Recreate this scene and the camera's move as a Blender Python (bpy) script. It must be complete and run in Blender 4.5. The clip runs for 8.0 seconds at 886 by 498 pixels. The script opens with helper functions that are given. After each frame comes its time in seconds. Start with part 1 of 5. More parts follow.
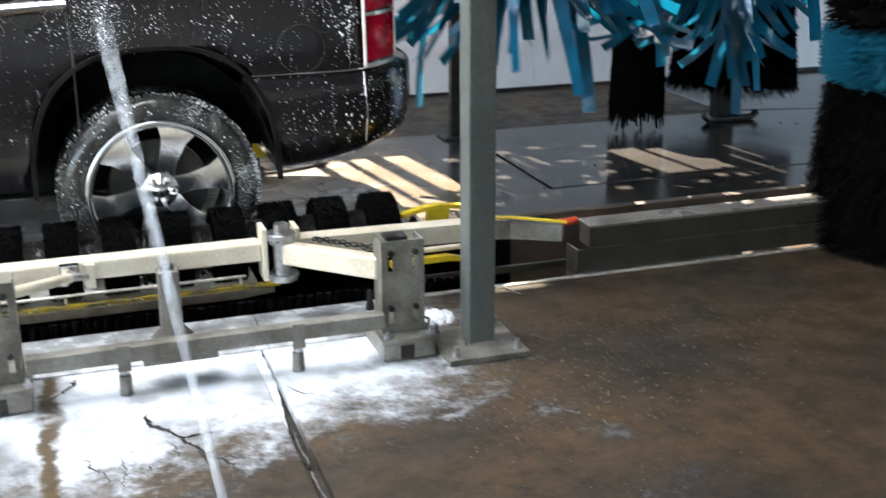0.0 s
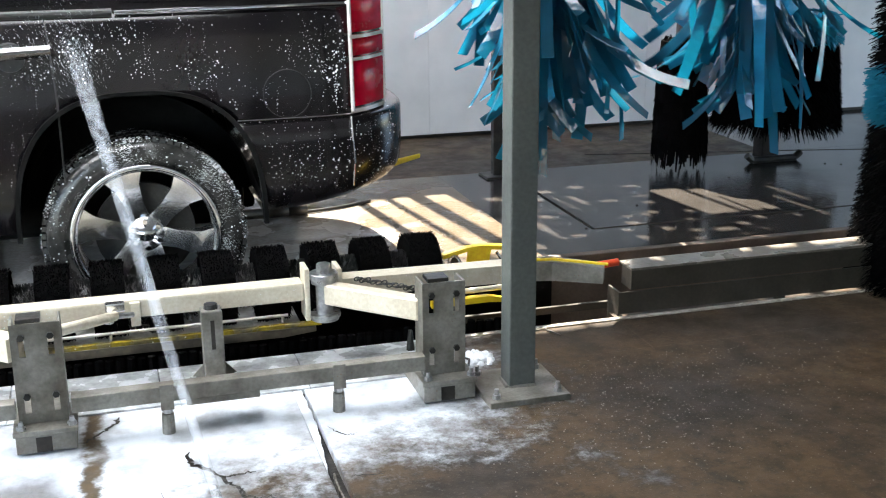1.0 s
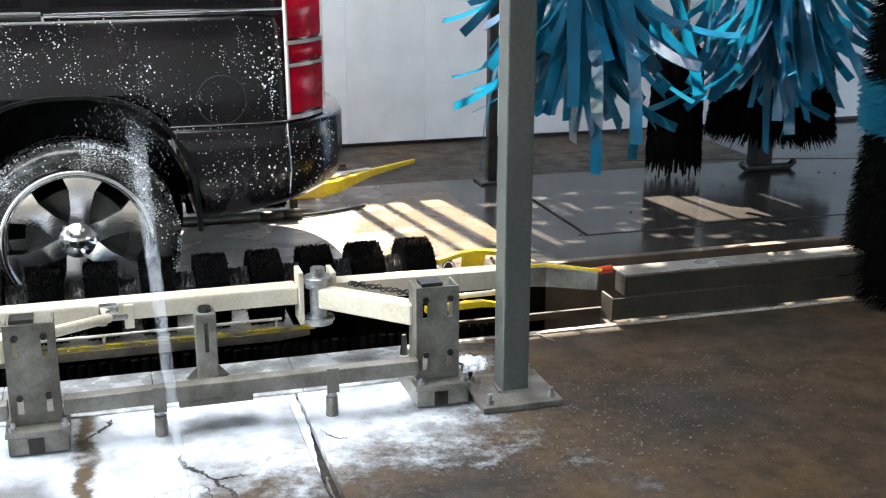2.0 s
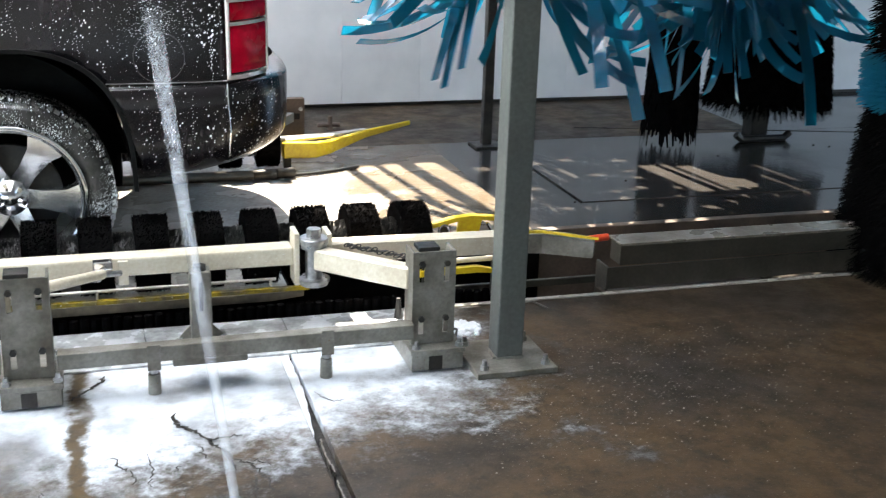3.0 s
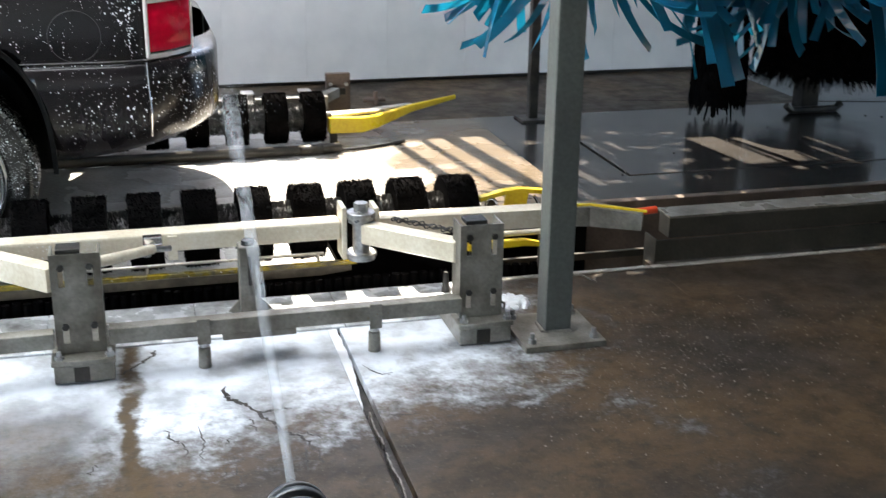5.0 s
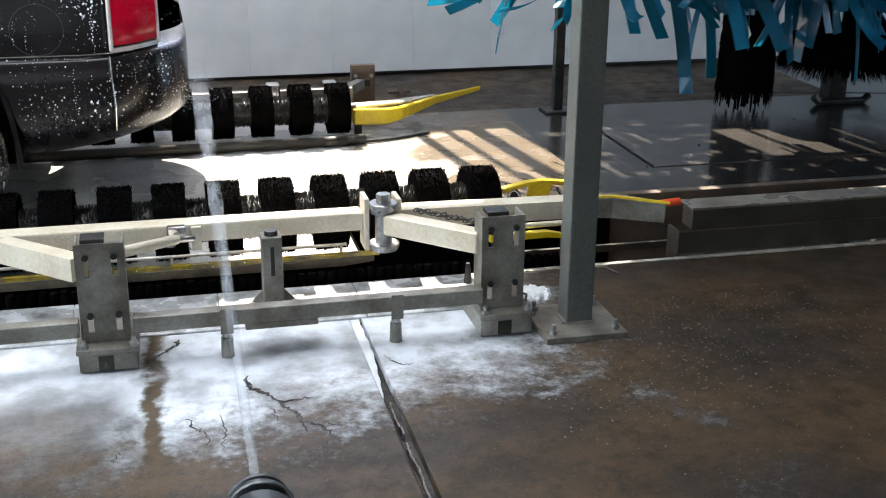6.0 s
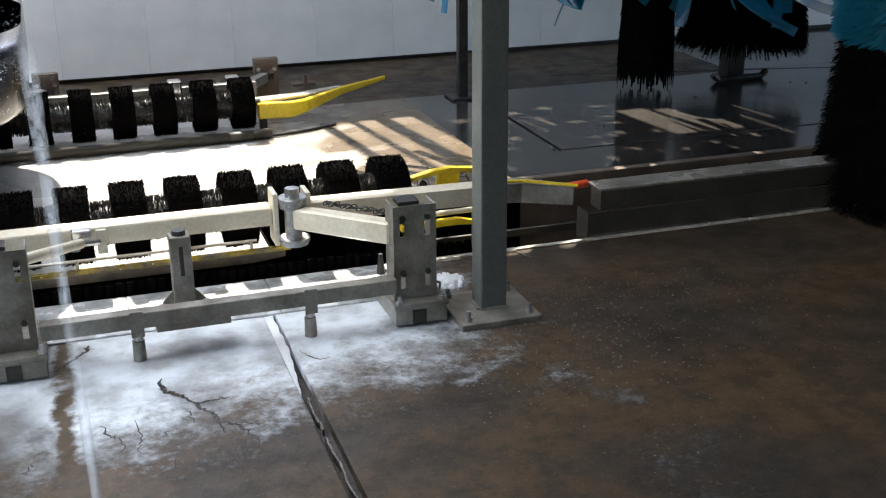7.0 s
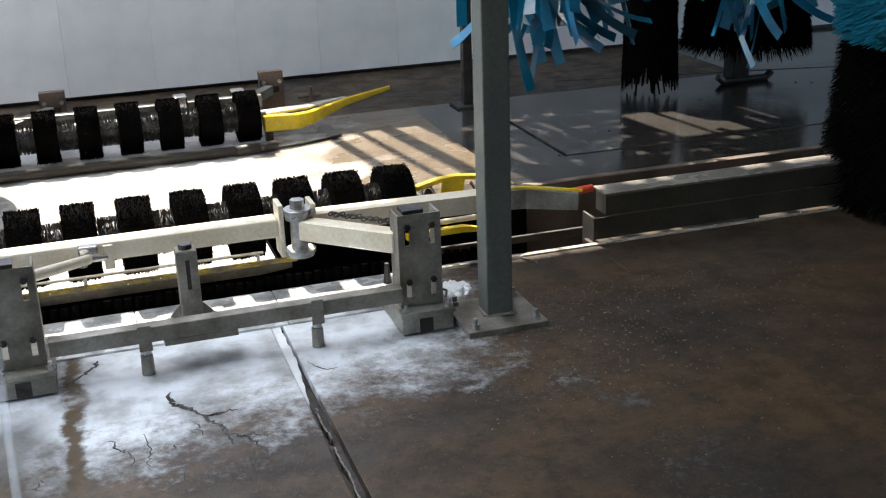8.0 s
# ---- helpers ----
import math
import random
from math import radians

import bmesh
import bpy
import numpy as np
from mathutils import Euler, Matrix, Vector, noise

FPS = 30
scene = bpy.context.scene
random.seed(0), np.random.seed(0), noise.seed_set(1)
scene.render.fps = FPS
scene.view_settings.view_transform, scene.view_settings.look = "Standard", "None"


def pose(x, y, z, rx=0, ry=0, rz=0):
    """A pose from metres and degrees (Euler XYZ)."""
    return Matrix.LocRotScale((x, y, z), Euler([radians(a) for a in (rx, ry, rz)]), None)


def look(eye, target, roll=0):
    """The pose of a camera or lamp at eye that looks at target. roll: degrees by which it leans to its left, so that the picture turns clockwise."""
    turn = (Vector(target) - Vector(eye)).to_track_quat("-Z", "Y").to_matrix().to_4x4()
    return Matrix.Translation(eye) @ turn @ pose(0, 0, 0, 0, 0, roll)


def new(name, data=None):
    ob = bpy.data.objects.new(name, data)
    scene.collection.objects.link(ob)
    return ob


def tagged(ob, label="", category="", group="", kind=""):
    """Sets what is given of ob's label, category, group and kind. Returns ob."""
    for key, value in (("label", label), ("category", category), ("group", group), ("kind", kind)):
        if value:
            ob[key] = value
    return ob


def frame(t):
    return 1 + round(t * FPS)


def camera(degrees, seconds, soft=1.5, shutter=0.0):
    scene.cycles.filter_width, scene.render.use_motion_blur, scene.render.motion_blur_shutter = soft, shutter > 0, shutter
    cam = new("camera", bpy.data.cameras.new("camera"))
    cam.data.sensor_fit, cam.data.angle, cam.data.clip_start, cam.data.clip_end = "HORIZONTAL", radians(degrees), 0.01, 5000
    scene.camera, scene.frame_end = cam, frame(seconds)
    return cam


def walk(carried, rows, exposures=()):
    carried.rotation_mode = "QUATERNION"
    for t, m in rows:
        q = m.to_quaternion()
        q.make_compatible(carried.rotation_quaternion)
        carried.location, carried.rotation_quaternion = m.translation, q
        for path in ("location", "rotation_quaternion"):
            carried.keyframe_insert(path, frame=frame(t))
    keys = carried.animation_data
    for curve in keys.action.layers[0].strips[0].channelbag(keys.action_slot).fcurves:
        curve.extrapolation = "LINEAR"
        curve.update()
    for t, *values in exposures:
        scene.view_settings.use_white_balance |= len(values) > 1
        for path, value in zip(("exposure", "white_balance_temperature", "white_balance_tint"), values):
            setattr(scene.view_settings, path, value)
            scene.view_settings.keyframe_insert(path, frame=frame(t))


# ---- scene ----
cam = camera(41.0, 8.0, 1.1, 0.2)
PATH = (
    (0, 0.001, -0.007, 1.577, -18.61, -18.25, 0.36),
    (0.1, -0.001, -0.003, 1.583, -17.48, -17.63, 0.72),
    (0.2, -0.002, 0.000, 1.590, -17.98, -17.68, 1.08),
    (0.3, -0.003, 0.004, 1.596, -18.33, -17.64, 1.44),
    (0.4, -0.004, 0.007, 1.603, -18.41, -17.42, 1.80),
    (0.5, -0.005, 0.011, 1.609, -18.18, -16.75, 2.16),
    (0.6, -0.005, 0.006, 1.609, -16.79, -16.42, 1.82),
    (0.7, -0.004, 0.001, 1.608, -14.90, -15.52, 1.47),
    (0.8, -0.003, -0.003, 1.608, -14.56, -15.32, 1.13),
    (0.9, -0.003, -0.008, 1.607, -16.20, -16.34, 0.79),
    (1, -0.002, -0.013, 1.607, -16.56, -16.60, 0.44),
    (1.1, -0.003, -0.013, 1.607, -16.71, -16.26, 0.35),
    (1.2, -0.003, -0.014, 1.607, -16.20, -16.21, 0.26),
    (2.3, -0.007, -0.019, 1.605, -17.55, -16.48, -0.75),
    (2.4, -0.007, -0.020, 1.605, -18.64, -17.15, -0.84),
    (2.5, -0.008, -0.020, 1.605, -19.88, -17.45, -0.93),
    (2.6, -0.014, -0.013, 1.606, -20.75, -18.41, -1.09),
    (2.7, -0.020, -0.006, 1.607, -20.52, -18.72, -1.26),
    (2.8, -0.027, 0.001, 1.608, -18.93, -18.13, -1.43),
    (2.9, -0.033, 0.008, 1.608, -17.95, -17.83, -1.59),
    (3, -0.040, 0.015, 1.609, -16.96, -18.18, -1.76),
    (3.1, -0.039, 0.015, 1.609, -16.19, -18.55, -2.20),
    (3.2, -0.039, 0.015, 1.609, -15.59, -18.90, -2.63),
    (3.3, -0.038, 0.014, 1.609, -15.23, -19.39, -3.07),
    (3.4, -0.038, 0.014, 1.608, -15.14, -19.17, -3.51),
    (3.5, -0.037, 0.013, 1.608, -15.38, -18.35, -3.95),
    (3.6, -0.038, 0.010, 1.605, -15.54, -17.44, -3.92),
    (3.7, -0.038, 0.007, 1.602, -15.75, -16.85, -3.90),
    (3.8, -0.038, 0.004, 1.599, -15.67, -16.82, -3.87),
    (3.9, -0.038, 0.001, 1.596, -15.40, -16.83, -3.85),
    (4, -0.039, -0.002, 1.592, -15.05, -17.01, -3.83),
    (4.1, -0.039, 0.003, 1.594, -15.38, -18.02, -3.27),
    (4.2, -0.039, 0.008, 1.595, -16.09, -18.54, -2.72),
    (4.3, -0.039, 0.013, 1.597, -16.73, -18.78, -2.17),
    (4.4, -0.039, 0.018, 1.598, -17.18, -19.23, -1.62),
    (4.5, -0.039, 0.023, 1.600, -17.20, -19.12, -1.07),
    (4.6, -0.040, 0.023, 1.599, -16.58, -18.84, -1.01),
    (4.7, -0.041, 0.023, 1.599, -16.29, -19.44, -0.95),
    (4.8, -0.042, 0.023, 1.598, -16.33, -19.86, -0.89),
    (4.9, -0.044, 0.023, 1.598, -15.96, -19.91, -0.83),
    (5, -0.045, 0.023, 1.598, -14.99, -19.39, -0.77),
    (5.1, -0.043, 0.021, 1.598, -14.15, -18.94, -0.75),
    (5.2, -0.042, 0.020, 1.598, -14.19, -19.34, -0.72),
    (6.3, -0.024, 0.005, 1.599, -13.55, -19.81, -0.44),
    (6.4, -0.023, 0.004, 1.599, -13.98, -19.81, -0.42),
    (6.5, -0.021, 0.002, 1.599, -14.92, -20.11, -0.39),
    (6.6, -0.021, 0.005, 1.599, -15.78, -20.22, -0.21),
    (6.7, -0.021, 0.008, 1.599, -16.56, -20.21, -0.03),
    (6.8, -0.021, 0.011, 1.600, -17.46, -20.29, 0.16),
    (6.9, -0.021, 0.014, 1.600, -18.10, -20.46, 0.34),
    (7, -0.021, 0.016, 1.600, -18.50, -20.34, 0.52),
    (7.1, -0.016, 0.014, 1.599, -18.19, -20.05, 0.82),
    (7.2, -0.012, 0.012, 1.598, -17.97, -19.92, 1.13),
    (7.3, -0.007, 0.010, 1.597, -18.03, -19.57, 1.43),
    (7.4, -0.002, 0.008, 1.596, -17.99, -19.52, 1.73),
    (7.5, 0.002, 0.006, 1.595, -18.22, -19.66, 2.04),
    (7.6, 0.002, 0.005, 1.596, -18.07, -19.67, 2.02),
    (7.7, 0.001, 0.003, 1.597, -17.88, -19.54, 1.99),
    (7.8, 0.001, 0.002, 1.598, -18.02, -19.52, 1.97),
    (7.9, 0.000, 0.001, 1.599, -18.13, -19.69, 1.95),
    (8, 0.000, 0.000, 1.600, -18.36, -19.92, 1.93),
)
EXPOSURE = ((0, 3.03, 6800, 10), (1.2, 2.97, 6800, 10), (3, 2.85, 6800, 10), (5, 2.46, 6800, 10), (6.5, 2.05, 6700, 10), (8, 1.8, 6700, 10))
# openings and bars of the unseen shell, set to shape the light
SOUTH_OPEN = -2.8
ROOF_EAST, UPPER_X = 3.7, 1.62
SUN_GAPS = ((6.940, 7.93),)
SHADE_RIBS = ((0.95, 0.05), (1.33, 0.03), (1.62, 0.10), (1.80, 0.06), (2.22, 0.04), (2.38, 0.08), (2.80, 0.05), (3.15, 0.10), (3.42, 0.04))
SHADE_POSTS = ((1.08, 0.06), (1.26, 0.04), (1.40, 0.09))
SUN_HOLES = ((1.66, 1.69, 2.9, 2.94), (1.75, 1.80, 2.6, 3.2), (1.82, 1.85, 2.3, 2.34), (1.88, 1.97, 2.75, 2.80), (1.99, 2.02, 2.6, 2.65), (2.05, 2.08, 2.4, 2.9), (2.11, 2.13, 2.2, 2.6), (2.15, 2.18, 2.9, 2.93), (2.20, 2.24, 2.2, 2.5), (2.28, 2.31, 2.1, 2.13), (2.33, 2.45, 2.5, 2.56), (2.49, 2.51, 2.2, 2.3), (2.56, 2.60, 2.7, 2.75), (2.69, 2.87, 2.22, 2.95), (2.90, 3.12, 2.28, 2.95), (3.16, 3.18, 2.4, 3.3), (3.24, 3.26, 2.45, 3.2), (3.36, 3.38, 2.35, 2.8))
LIGHT_OPENING = (0.60, 2.7, 6.4)
ROOF_NEAR = 6.72

walk(cam, [(t, pose(x, y, z, 90 + p, r, yaw)) for t, x, y, z, yaw, p, r in PATH], EXPOSURE)

# ---- light ----
SUN_DIR = Vector((0.10, -0.72, -0.85)).normalized()
sun = new("sun", bpy.data.lights.new("sun", "SUN"))
sun.data.energy, sun.data.angle, sun.data.color = 5.0, radians(0.6), (1.0, 0.94, 0.84)
sun.matrix_world = look((0, 0, 6), Vector((0, 0, 6)) + SUN_DIR)
world = bpy.data.worlds.new("sky")
scene.world = world
world.use_nodes = True
wn = world.node_tree.nodes
sky = wn.new("ShaderNodeTexSky")
sky.sky_type, sky.sun_disc = "NISHITA", False
sky.sun_elevation = math.asin(-SUN_DIR.z)
sky.sun_rotation = math.atan2(-SUN_DIR.x, -SUN_DIR.y)
world.node_tree.links.new(sky.outputs[0], wn["Background"].inputs[0])
wn["Background"].inputs[1].default_value = 0.15


# ---- materials ----
def rgb(c):
    return (c[0], c[1], c[2], 1.0)


def material(name, color, color2=None, rough=0.5, rough2=None, metal=0.0, scale=6.0, fine=60.0, bump=0.1, coat=0.0, spots=None, spot_scale=30.0, spot_cut=0.12,
             transmission=0.0, stretch=(1, 1, 1), space="Object", vary=0.0, spec=0.5):
    """A surface with two scales of variation in colour and gloss, a fine relief, and optional pale or dark spots."""
    m = bpy.data.materials.new(name)
    m.use_nodes = True
    nt, nodes = m.node_tree, m.node_tree.nodes
    bsdf = nodes["Principled BSDF"]
    co = nodes.new("ShaderNodeTexCoord")
    mp = nodes.new("ShaderNodeMapping")
    mp.inputs["Scale"].default_value = stretch
    nt.links.new(co.outputs[space], mp.inputs[0])
    big, small = nodes.new("ShaderNodeTexNoise"), nodes.new("ShaderNodeTexNoise")
    for n, s, d in ((big, scale, 5.0), (small, fine, 3.0)):
        n.inputs["Scale"].default_value, n.inputs["Detail"].default_value = s, d
        nt.links.new(mp.outputs[0], n.inputs["Vector"])
    ramp = nodes.new("ShaderNodeValToRGB")
    ramp.color_ramp.elements[0].position, ramp.color_ramp.elements[1].position = 0.35, 0.68
    ramp.color_ramp.elements[0].color = rgb(color)
    ramp.color_ramp.elements[1].color = rgb(color2 or [c * 0.75 for c in color])
    nt.links.new(big.outputs[0], ramp.inputs[0])
    mix = nodes.new("ShaderNodeMix")
    mix.data_type, mix.blend_type = "RGBA", "OVERLAY"
    mix.inputs[0].default_value = 0.35
    nt.links.new(ramp.outputs[0], mix.inputs[6])
    nt.links.new(small.outputs["Fac"], mix.inputs[7])
    out = mix.outputs[2]
    if vary:
        info, hsv, mr = nodes.new("ShaderNodeObjectInfo"), nodes.new("ShaderNodeHueSaturation"), nodes.new("ShaderNodeMapRange")
        mr.inputs[3].default_value, mr.inputs[4].default_value = 1 - vary, 1 + vary
        nt.links.new(info.outputs["Random"], mr.inputs[0])
        nt.links.new(mr.outputs[0], hsv.inputs["Value"])
        nt.links.new(out, hsv.inputs["Color"])
        out = hsv.outputs[0]
    if spots:
        vor = nodes.new("ShaderNodeTexVoronoi")
        vor.inputs["Scale"].default_value = spot_scale
        patch = nodes.new("ShaderNodeTexNoise")
        patch.inputs["Scale"].default_value = 4.0
        nt.links.new(mp.outputs[0], patch.inputs["Vector"])
        nt.links.new(mp.outputs[0], vor.inputs["Vector"])
        pr = nodes.new("ShaderNodeMapRange")
        pr.inputs[1].default_value, pr.inputs[2].default_value, pr.inputs[4].default_value = 0.42, 0.75, spot_cut * 3
        nt.links.new(patch.outputs[0], pr.inputs[0])
        cmp_ = nodes.new("ShaderNodeMath")
        cmp_.operation = "LESS_THAN"
        nt.links.new(vor.outputs["Distance"], cmp_.inputs[0])
        nt.links.new(pr.outputs[0], cmp_.inputs[1])
        m2 = nodes.new("ShaderNodeMix")
        m2.data_type = "RGBA"
        nt.links.new(cmp_.outputs[0], m2.inputs[0])
        nt.links.new(out, m2.inputs[6])
        m2.inputs[7].default_value = rgb(spots)
        out = m2.outputs[2]
    nt.links.new(out, bsdf.inputs["Base Color"])
    rr = nodes.new("ShaderNodeMapRange")
    rr.inputs[1].default_value, rr.inputs[2].default_value = 0.3, 0.7
    rr.inputs[3].default_value, rr.inputs[4].default_value = rough, rough if rough2 is None else rough2
    nt.links.new(big.outputs[0], rr.inputs[0])
    nt.links.new(rr.outputs[0], bsdf.inputs["Roughness"])
    bsdf.inputs["Metallic"].default_value = metal
    bsdf.inputs["Specular IOR Level"].default_value = spec
    bsdf.inputs["Coat Weight"].default_value = coat
    bsdf.inputs["Coat Roughness"].default_value = 0.04
    bsdf.inputs["Transmission Weight"].default_value = transmission
    if bump:
        b = nodes.new("ShaderNodeBump")
        b.inputs["Strength"].default_value, b.inputs["Distance"].default_value = bump, 0.01
        nt.links.new(small.outputs["Fac"], b.inputs["Height"])
        nt.links.new(b.outputs[0], bsdf.inputs["Normal"])
    return m


def floor_material(name, foamy):
    """Wet stained concrete; where foamy, suds lie over it in a broken sheet that thins out away from the track."""
    m = bpy.data.materials.new(name)
    m.use_nodes = True
    nt, nodes = m.node_tree, m.node_tree.nodes
    link = nt.links.new
    bsdf = nodes["Principled BSDF"]
    geo = nodes.new("ShaderNodeNewGeometry")

    def noise_tex(scale, detail, rough=0.55):
        n = nodes.new("ShaderNodeTexNoise")
        n.inputs["Scale"].default_value, n.inputs["Detail"].default_value, n.inputs["Roughness"].default_value = scale, detail, rough
        link(geo.outputs["Position"], n.inputs["Vector"])
        return n.outputs["Fac"]

    def span(v, a, b, c=0.0, d=1.0):
        n = nodes.new("ShaderNodeMapRange")
        n.interpolation_type = "SMOOTHSTEP"
        for i, x in enumerate((a, b, c, d)):
            n.inputs[1 + i].default_value = x
        link(v, n.inputs[0])
        return n.outputs[0]

    def op(kind, a, b):
        n = nodes.new("ShaderNodeMath")
        n.operation = kind
        for i, v in enumerate((a, b)):
            if isinstance(v, (int, float)):
                n.inputs[i].default_value = v
            else:
                link(v, n.inputs[i])
        return n.outputs[0]

    def blend(f, a, b):
        n = nodes.new("ShaderNodeMix")
        n.data_type = "RGBA"
        for i, v in ((0, f), (6, a), (7, b)):
            if isinstance(v, tuple):
                n.inputs[i].default_value = rgb(v)
            else:
                link(v, n.inputs[i])
        return n.outputs[2]

    big, mid, fine = noise_tex(1.7, 6), noise_tex(7.0, 6, 0.65), noise_tex(90.0, 3)
    col = blend(span(big, 0.35, 0.65), FLOOR_A, FLOOR_B)
    grain = noise_tex(22.0, 8, 0.7)
    col = blend(op("MULTIPLY", span(mid, 0.40, 0.66), 0.65), col, FLOOR_STAIN)
    col = blend(op("MULTIPLY", span(grain, 0.44, 0.66), 0.6), col, FLOOR_DARK)
    col = blend(op("MULTIPLY", span(fine, 0.60, 0.72), 0.35), col, (0.20, 0.17, 0.135))
    rough = span(mid, 0.3, 0.7, 0.42, 0.62)
    if foamy:
        xyz = nodes.new("ShaderNodeSeparateXYZ")
        link(geo.outputs["Position"], xyz.inputs[0])
        x, y = xyz.outputs["X"], xyz.outputs["Y"]
        # the sheet of suds: full near the rail and thinning towards the dry side
        edge = op("ADD", op("MULTIPLY", op("SUBTRACT", y, 2.72), 1.5), op("MULTIPLY", span(x, -0.6, 1.3, 0.06, -0.42), 1.0))
        edge = op("MULTIPLY", edge, span(x, 0.9, 1.42, 1.0, 0.0))
        amount = op("ADD", edge, op("MULTIPLY", op("SUBTRACT", mid, 0.5), 1.35))
        amount = op("ADD", amount, op("MULTIPLY", op("SUBTRACT", noise_tex(34.0, 6, 0.75), 0.5), 0.85))
        foam = op("MULTIPLY", span(amount, 0.0, 0.8), span(x, 1.15, 1.75, 1.0, 0.0))
        # suds colour cut at the near left, putting the shade there into it
        foam = op("MULTIPLY", foam, op("MAXIMUM", span(x, -0.30, -0.06, 0.22, 1.0), span(y, 3.1, 3.45, 0.0, 1.0)))
        # a rusty run-off streak stays clear of suds
        streak = op("ADD", op("ABSOLUTE", op("SUBTRACT", op("ADD", x, op("MULTIPLY", op("SUBTRACT", mid, 0.5), 0.16)), -0.10), 0.0), 0.0)
        lane = op("MULTIPLY", span(streak, 0.012, 0.044, 1.0, 0.0), span(mid, 0.3, 0.5, 0.65, 1.0))
        col = blend(op("MULTIPLY", lane, span(grain, 0.35, 0.65, 1.0, 0.45)), col, (0.070, 0.040, 0.009))
        foam = op("MULTIPLY", foam, op("SUBTRACT", 1.0, op("MULTIPLY", lane, 0.97)))
        # suds washed thin in a grimy band along the cracks
        away = op("ABSOLUTE", op("SUBTRACT", op("ADD", x, op("MULTIPLY", y, 0.38)), 1.445), 0.0)
        grime = op("MULTIPLY", span(op("ADD", away, op("MULTIPLY", op("SUBTRACT", grain, 0.5), 0.22)), 0.01, 0.075, 1.0, 0.0), span(y, 3.18, 3.32, 1.0, 0.0))
        foam = op("MULTIPLY", foam, op("SUBTRACT", 1.0, op("MULTIPLY", grime, 0.35)))
        cloud = span(noise_tex(5.0, 5, 0.6), 0.34, 0.62, 0.50, 1.0)
        col = blend(op("MULTIPLY", op("MULTIPLY", foam, cloud), 0.95), col, (0.74, 0.785, 0.845))
        rough = op("ADD", rough, op("MULTIPLY", foam, 0.3))
    link(col, bsdf.inputs["Base Color"])
    link(rough, bsdf.inputs["Roughness"])
    bsdf.inputs["Specular IOR Level"].default_value = 0.28
    b = nodes.new("ShaderNodeBump")
    b.inputs["Strength"].default_value, b.inputs["Distance"].default_value = 0.4, 0.004
    link(op("ADD", grain, op("MULTIPLY", fine, 0.4)), b.inputs["Height"])
    link(b.outputs[0], bsdf.inputs["Normal"])
    return m


FLOOR_A, FLOOR_B, FLOOR_STAIN, FLOOR_DARK = (0.036, 0.027, 0.0195), (0.088, 0.053, 0.024), (0.024, 0.018, 0.0125), (0.016, 0.0135, 0.0115)
M_FLOOR = floor_material("wet_concrete_with_suds", True)
M_GRIT = material("tan_grit", (0.26, 0.24, 0.21), (0.10, 0.085, 0.07), 0.5, 0.7, scale=60, bump=0.0)
M_BROWN = floor_material("stained_brown_concrete", False)
M_SLAB = material("smooth_wet_concrete", (0.050, 0.045, 0.041), (0.026, 0.023, 0.020), 0.06, 0.26, scale=1.6, fine=40, bump=0.06, space="Object")
M_LANE = material("soapy_lane_concrete", (0.62, 0.6, 0.56), (0.36, 0.33, 0.29), 0.12, 0.38, scale=3.0, fine=50, bump=0.12)


def thin_suds_eastwards(m, x0, x1, bare):
    """Lets the soapy film break up into bare tan concrete between two places along x."""
    nt, nodes = m.node_tree, m.node_tree.nodes
    geo, sep, noise = nodes.new("ShaderNodeNewGeometry"), nodes.new("ShaderNodeSeparateXYZ"), nodes.new("ShaderNodeTexNoise")
    noise.inputs["Scale"].default_value, noise.inputs["Detail"].default_value = 3.5, 6.0
    nt.links.new(geo.outputs["Position"], sep.inputs[0])
    nt.links.new(geo.outputs["Position"], noise.inputs["Vector"])
    wobble, edge, mix = nodes.new("ShaderNodeMath"), nodes.new("ShaderNodeMapRange"), nodes.new("ShaderNodeMix")
    wobble.operation, wobble.inputs[1].default_value = "MULTIPLY_ADD", 1.9
    nt.links.new(noise.outputs["Fac"], wobble.inputs[0])
    nt.links.new(sep.outputs["X"], wobble.inputs[2])
    edge.inputs[1].default_value, edge.inputs[2].default_value = x0 + 0.95, x1 + 0.95
    nt.links.new(wobble.outputs[0], edge.inputs[0])
    mix.data_type = "RGBA"
    base = nodes["Principled BSDF"].inputs["Base Color"]
    nt.links.new(base.links[0].from_socket, mix.inputs[6])
    mix.inputs[7].default_value = rgb(bare)
    nt.links.new(edge.outputs[0], mix.inputs[0])
    nt.links.new(mix.outputs[2], base)


thin_suds_eastwards(M_LANE, 0.95, 1.35, (0.13, 0.098, 0.066))
# near-black, so the deep shade of the trench is in its colour
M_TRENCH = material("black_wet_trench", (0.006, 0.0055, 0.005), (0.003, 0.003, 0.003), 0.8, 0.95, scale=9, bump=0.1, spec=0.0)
M_JOINT = material("grimy_joint", (0.026, 0.019, 0.013), (0.012, 0.009, 0.007), 0.4, 0.7, scale=14, bump=0.3)
M_PANEL = material("white_wall_panel", (0.66, 0.68, 0.69), (0.61, 0.64, 0.665), 0.3, 0.5, scale=0.9, fine=5, bump=0.01, vary=0.03)
M_BASE = material("dark_wall_gap", (0.03, 0.03, 0.03), (0.05, 0.05, 0.05), 0.7, scale=8)
M_ROOF = material("roof_sheet", (0.30, 0.31, 0.32), (0.24, 0.25, 0.26), 0.5, scale=2)
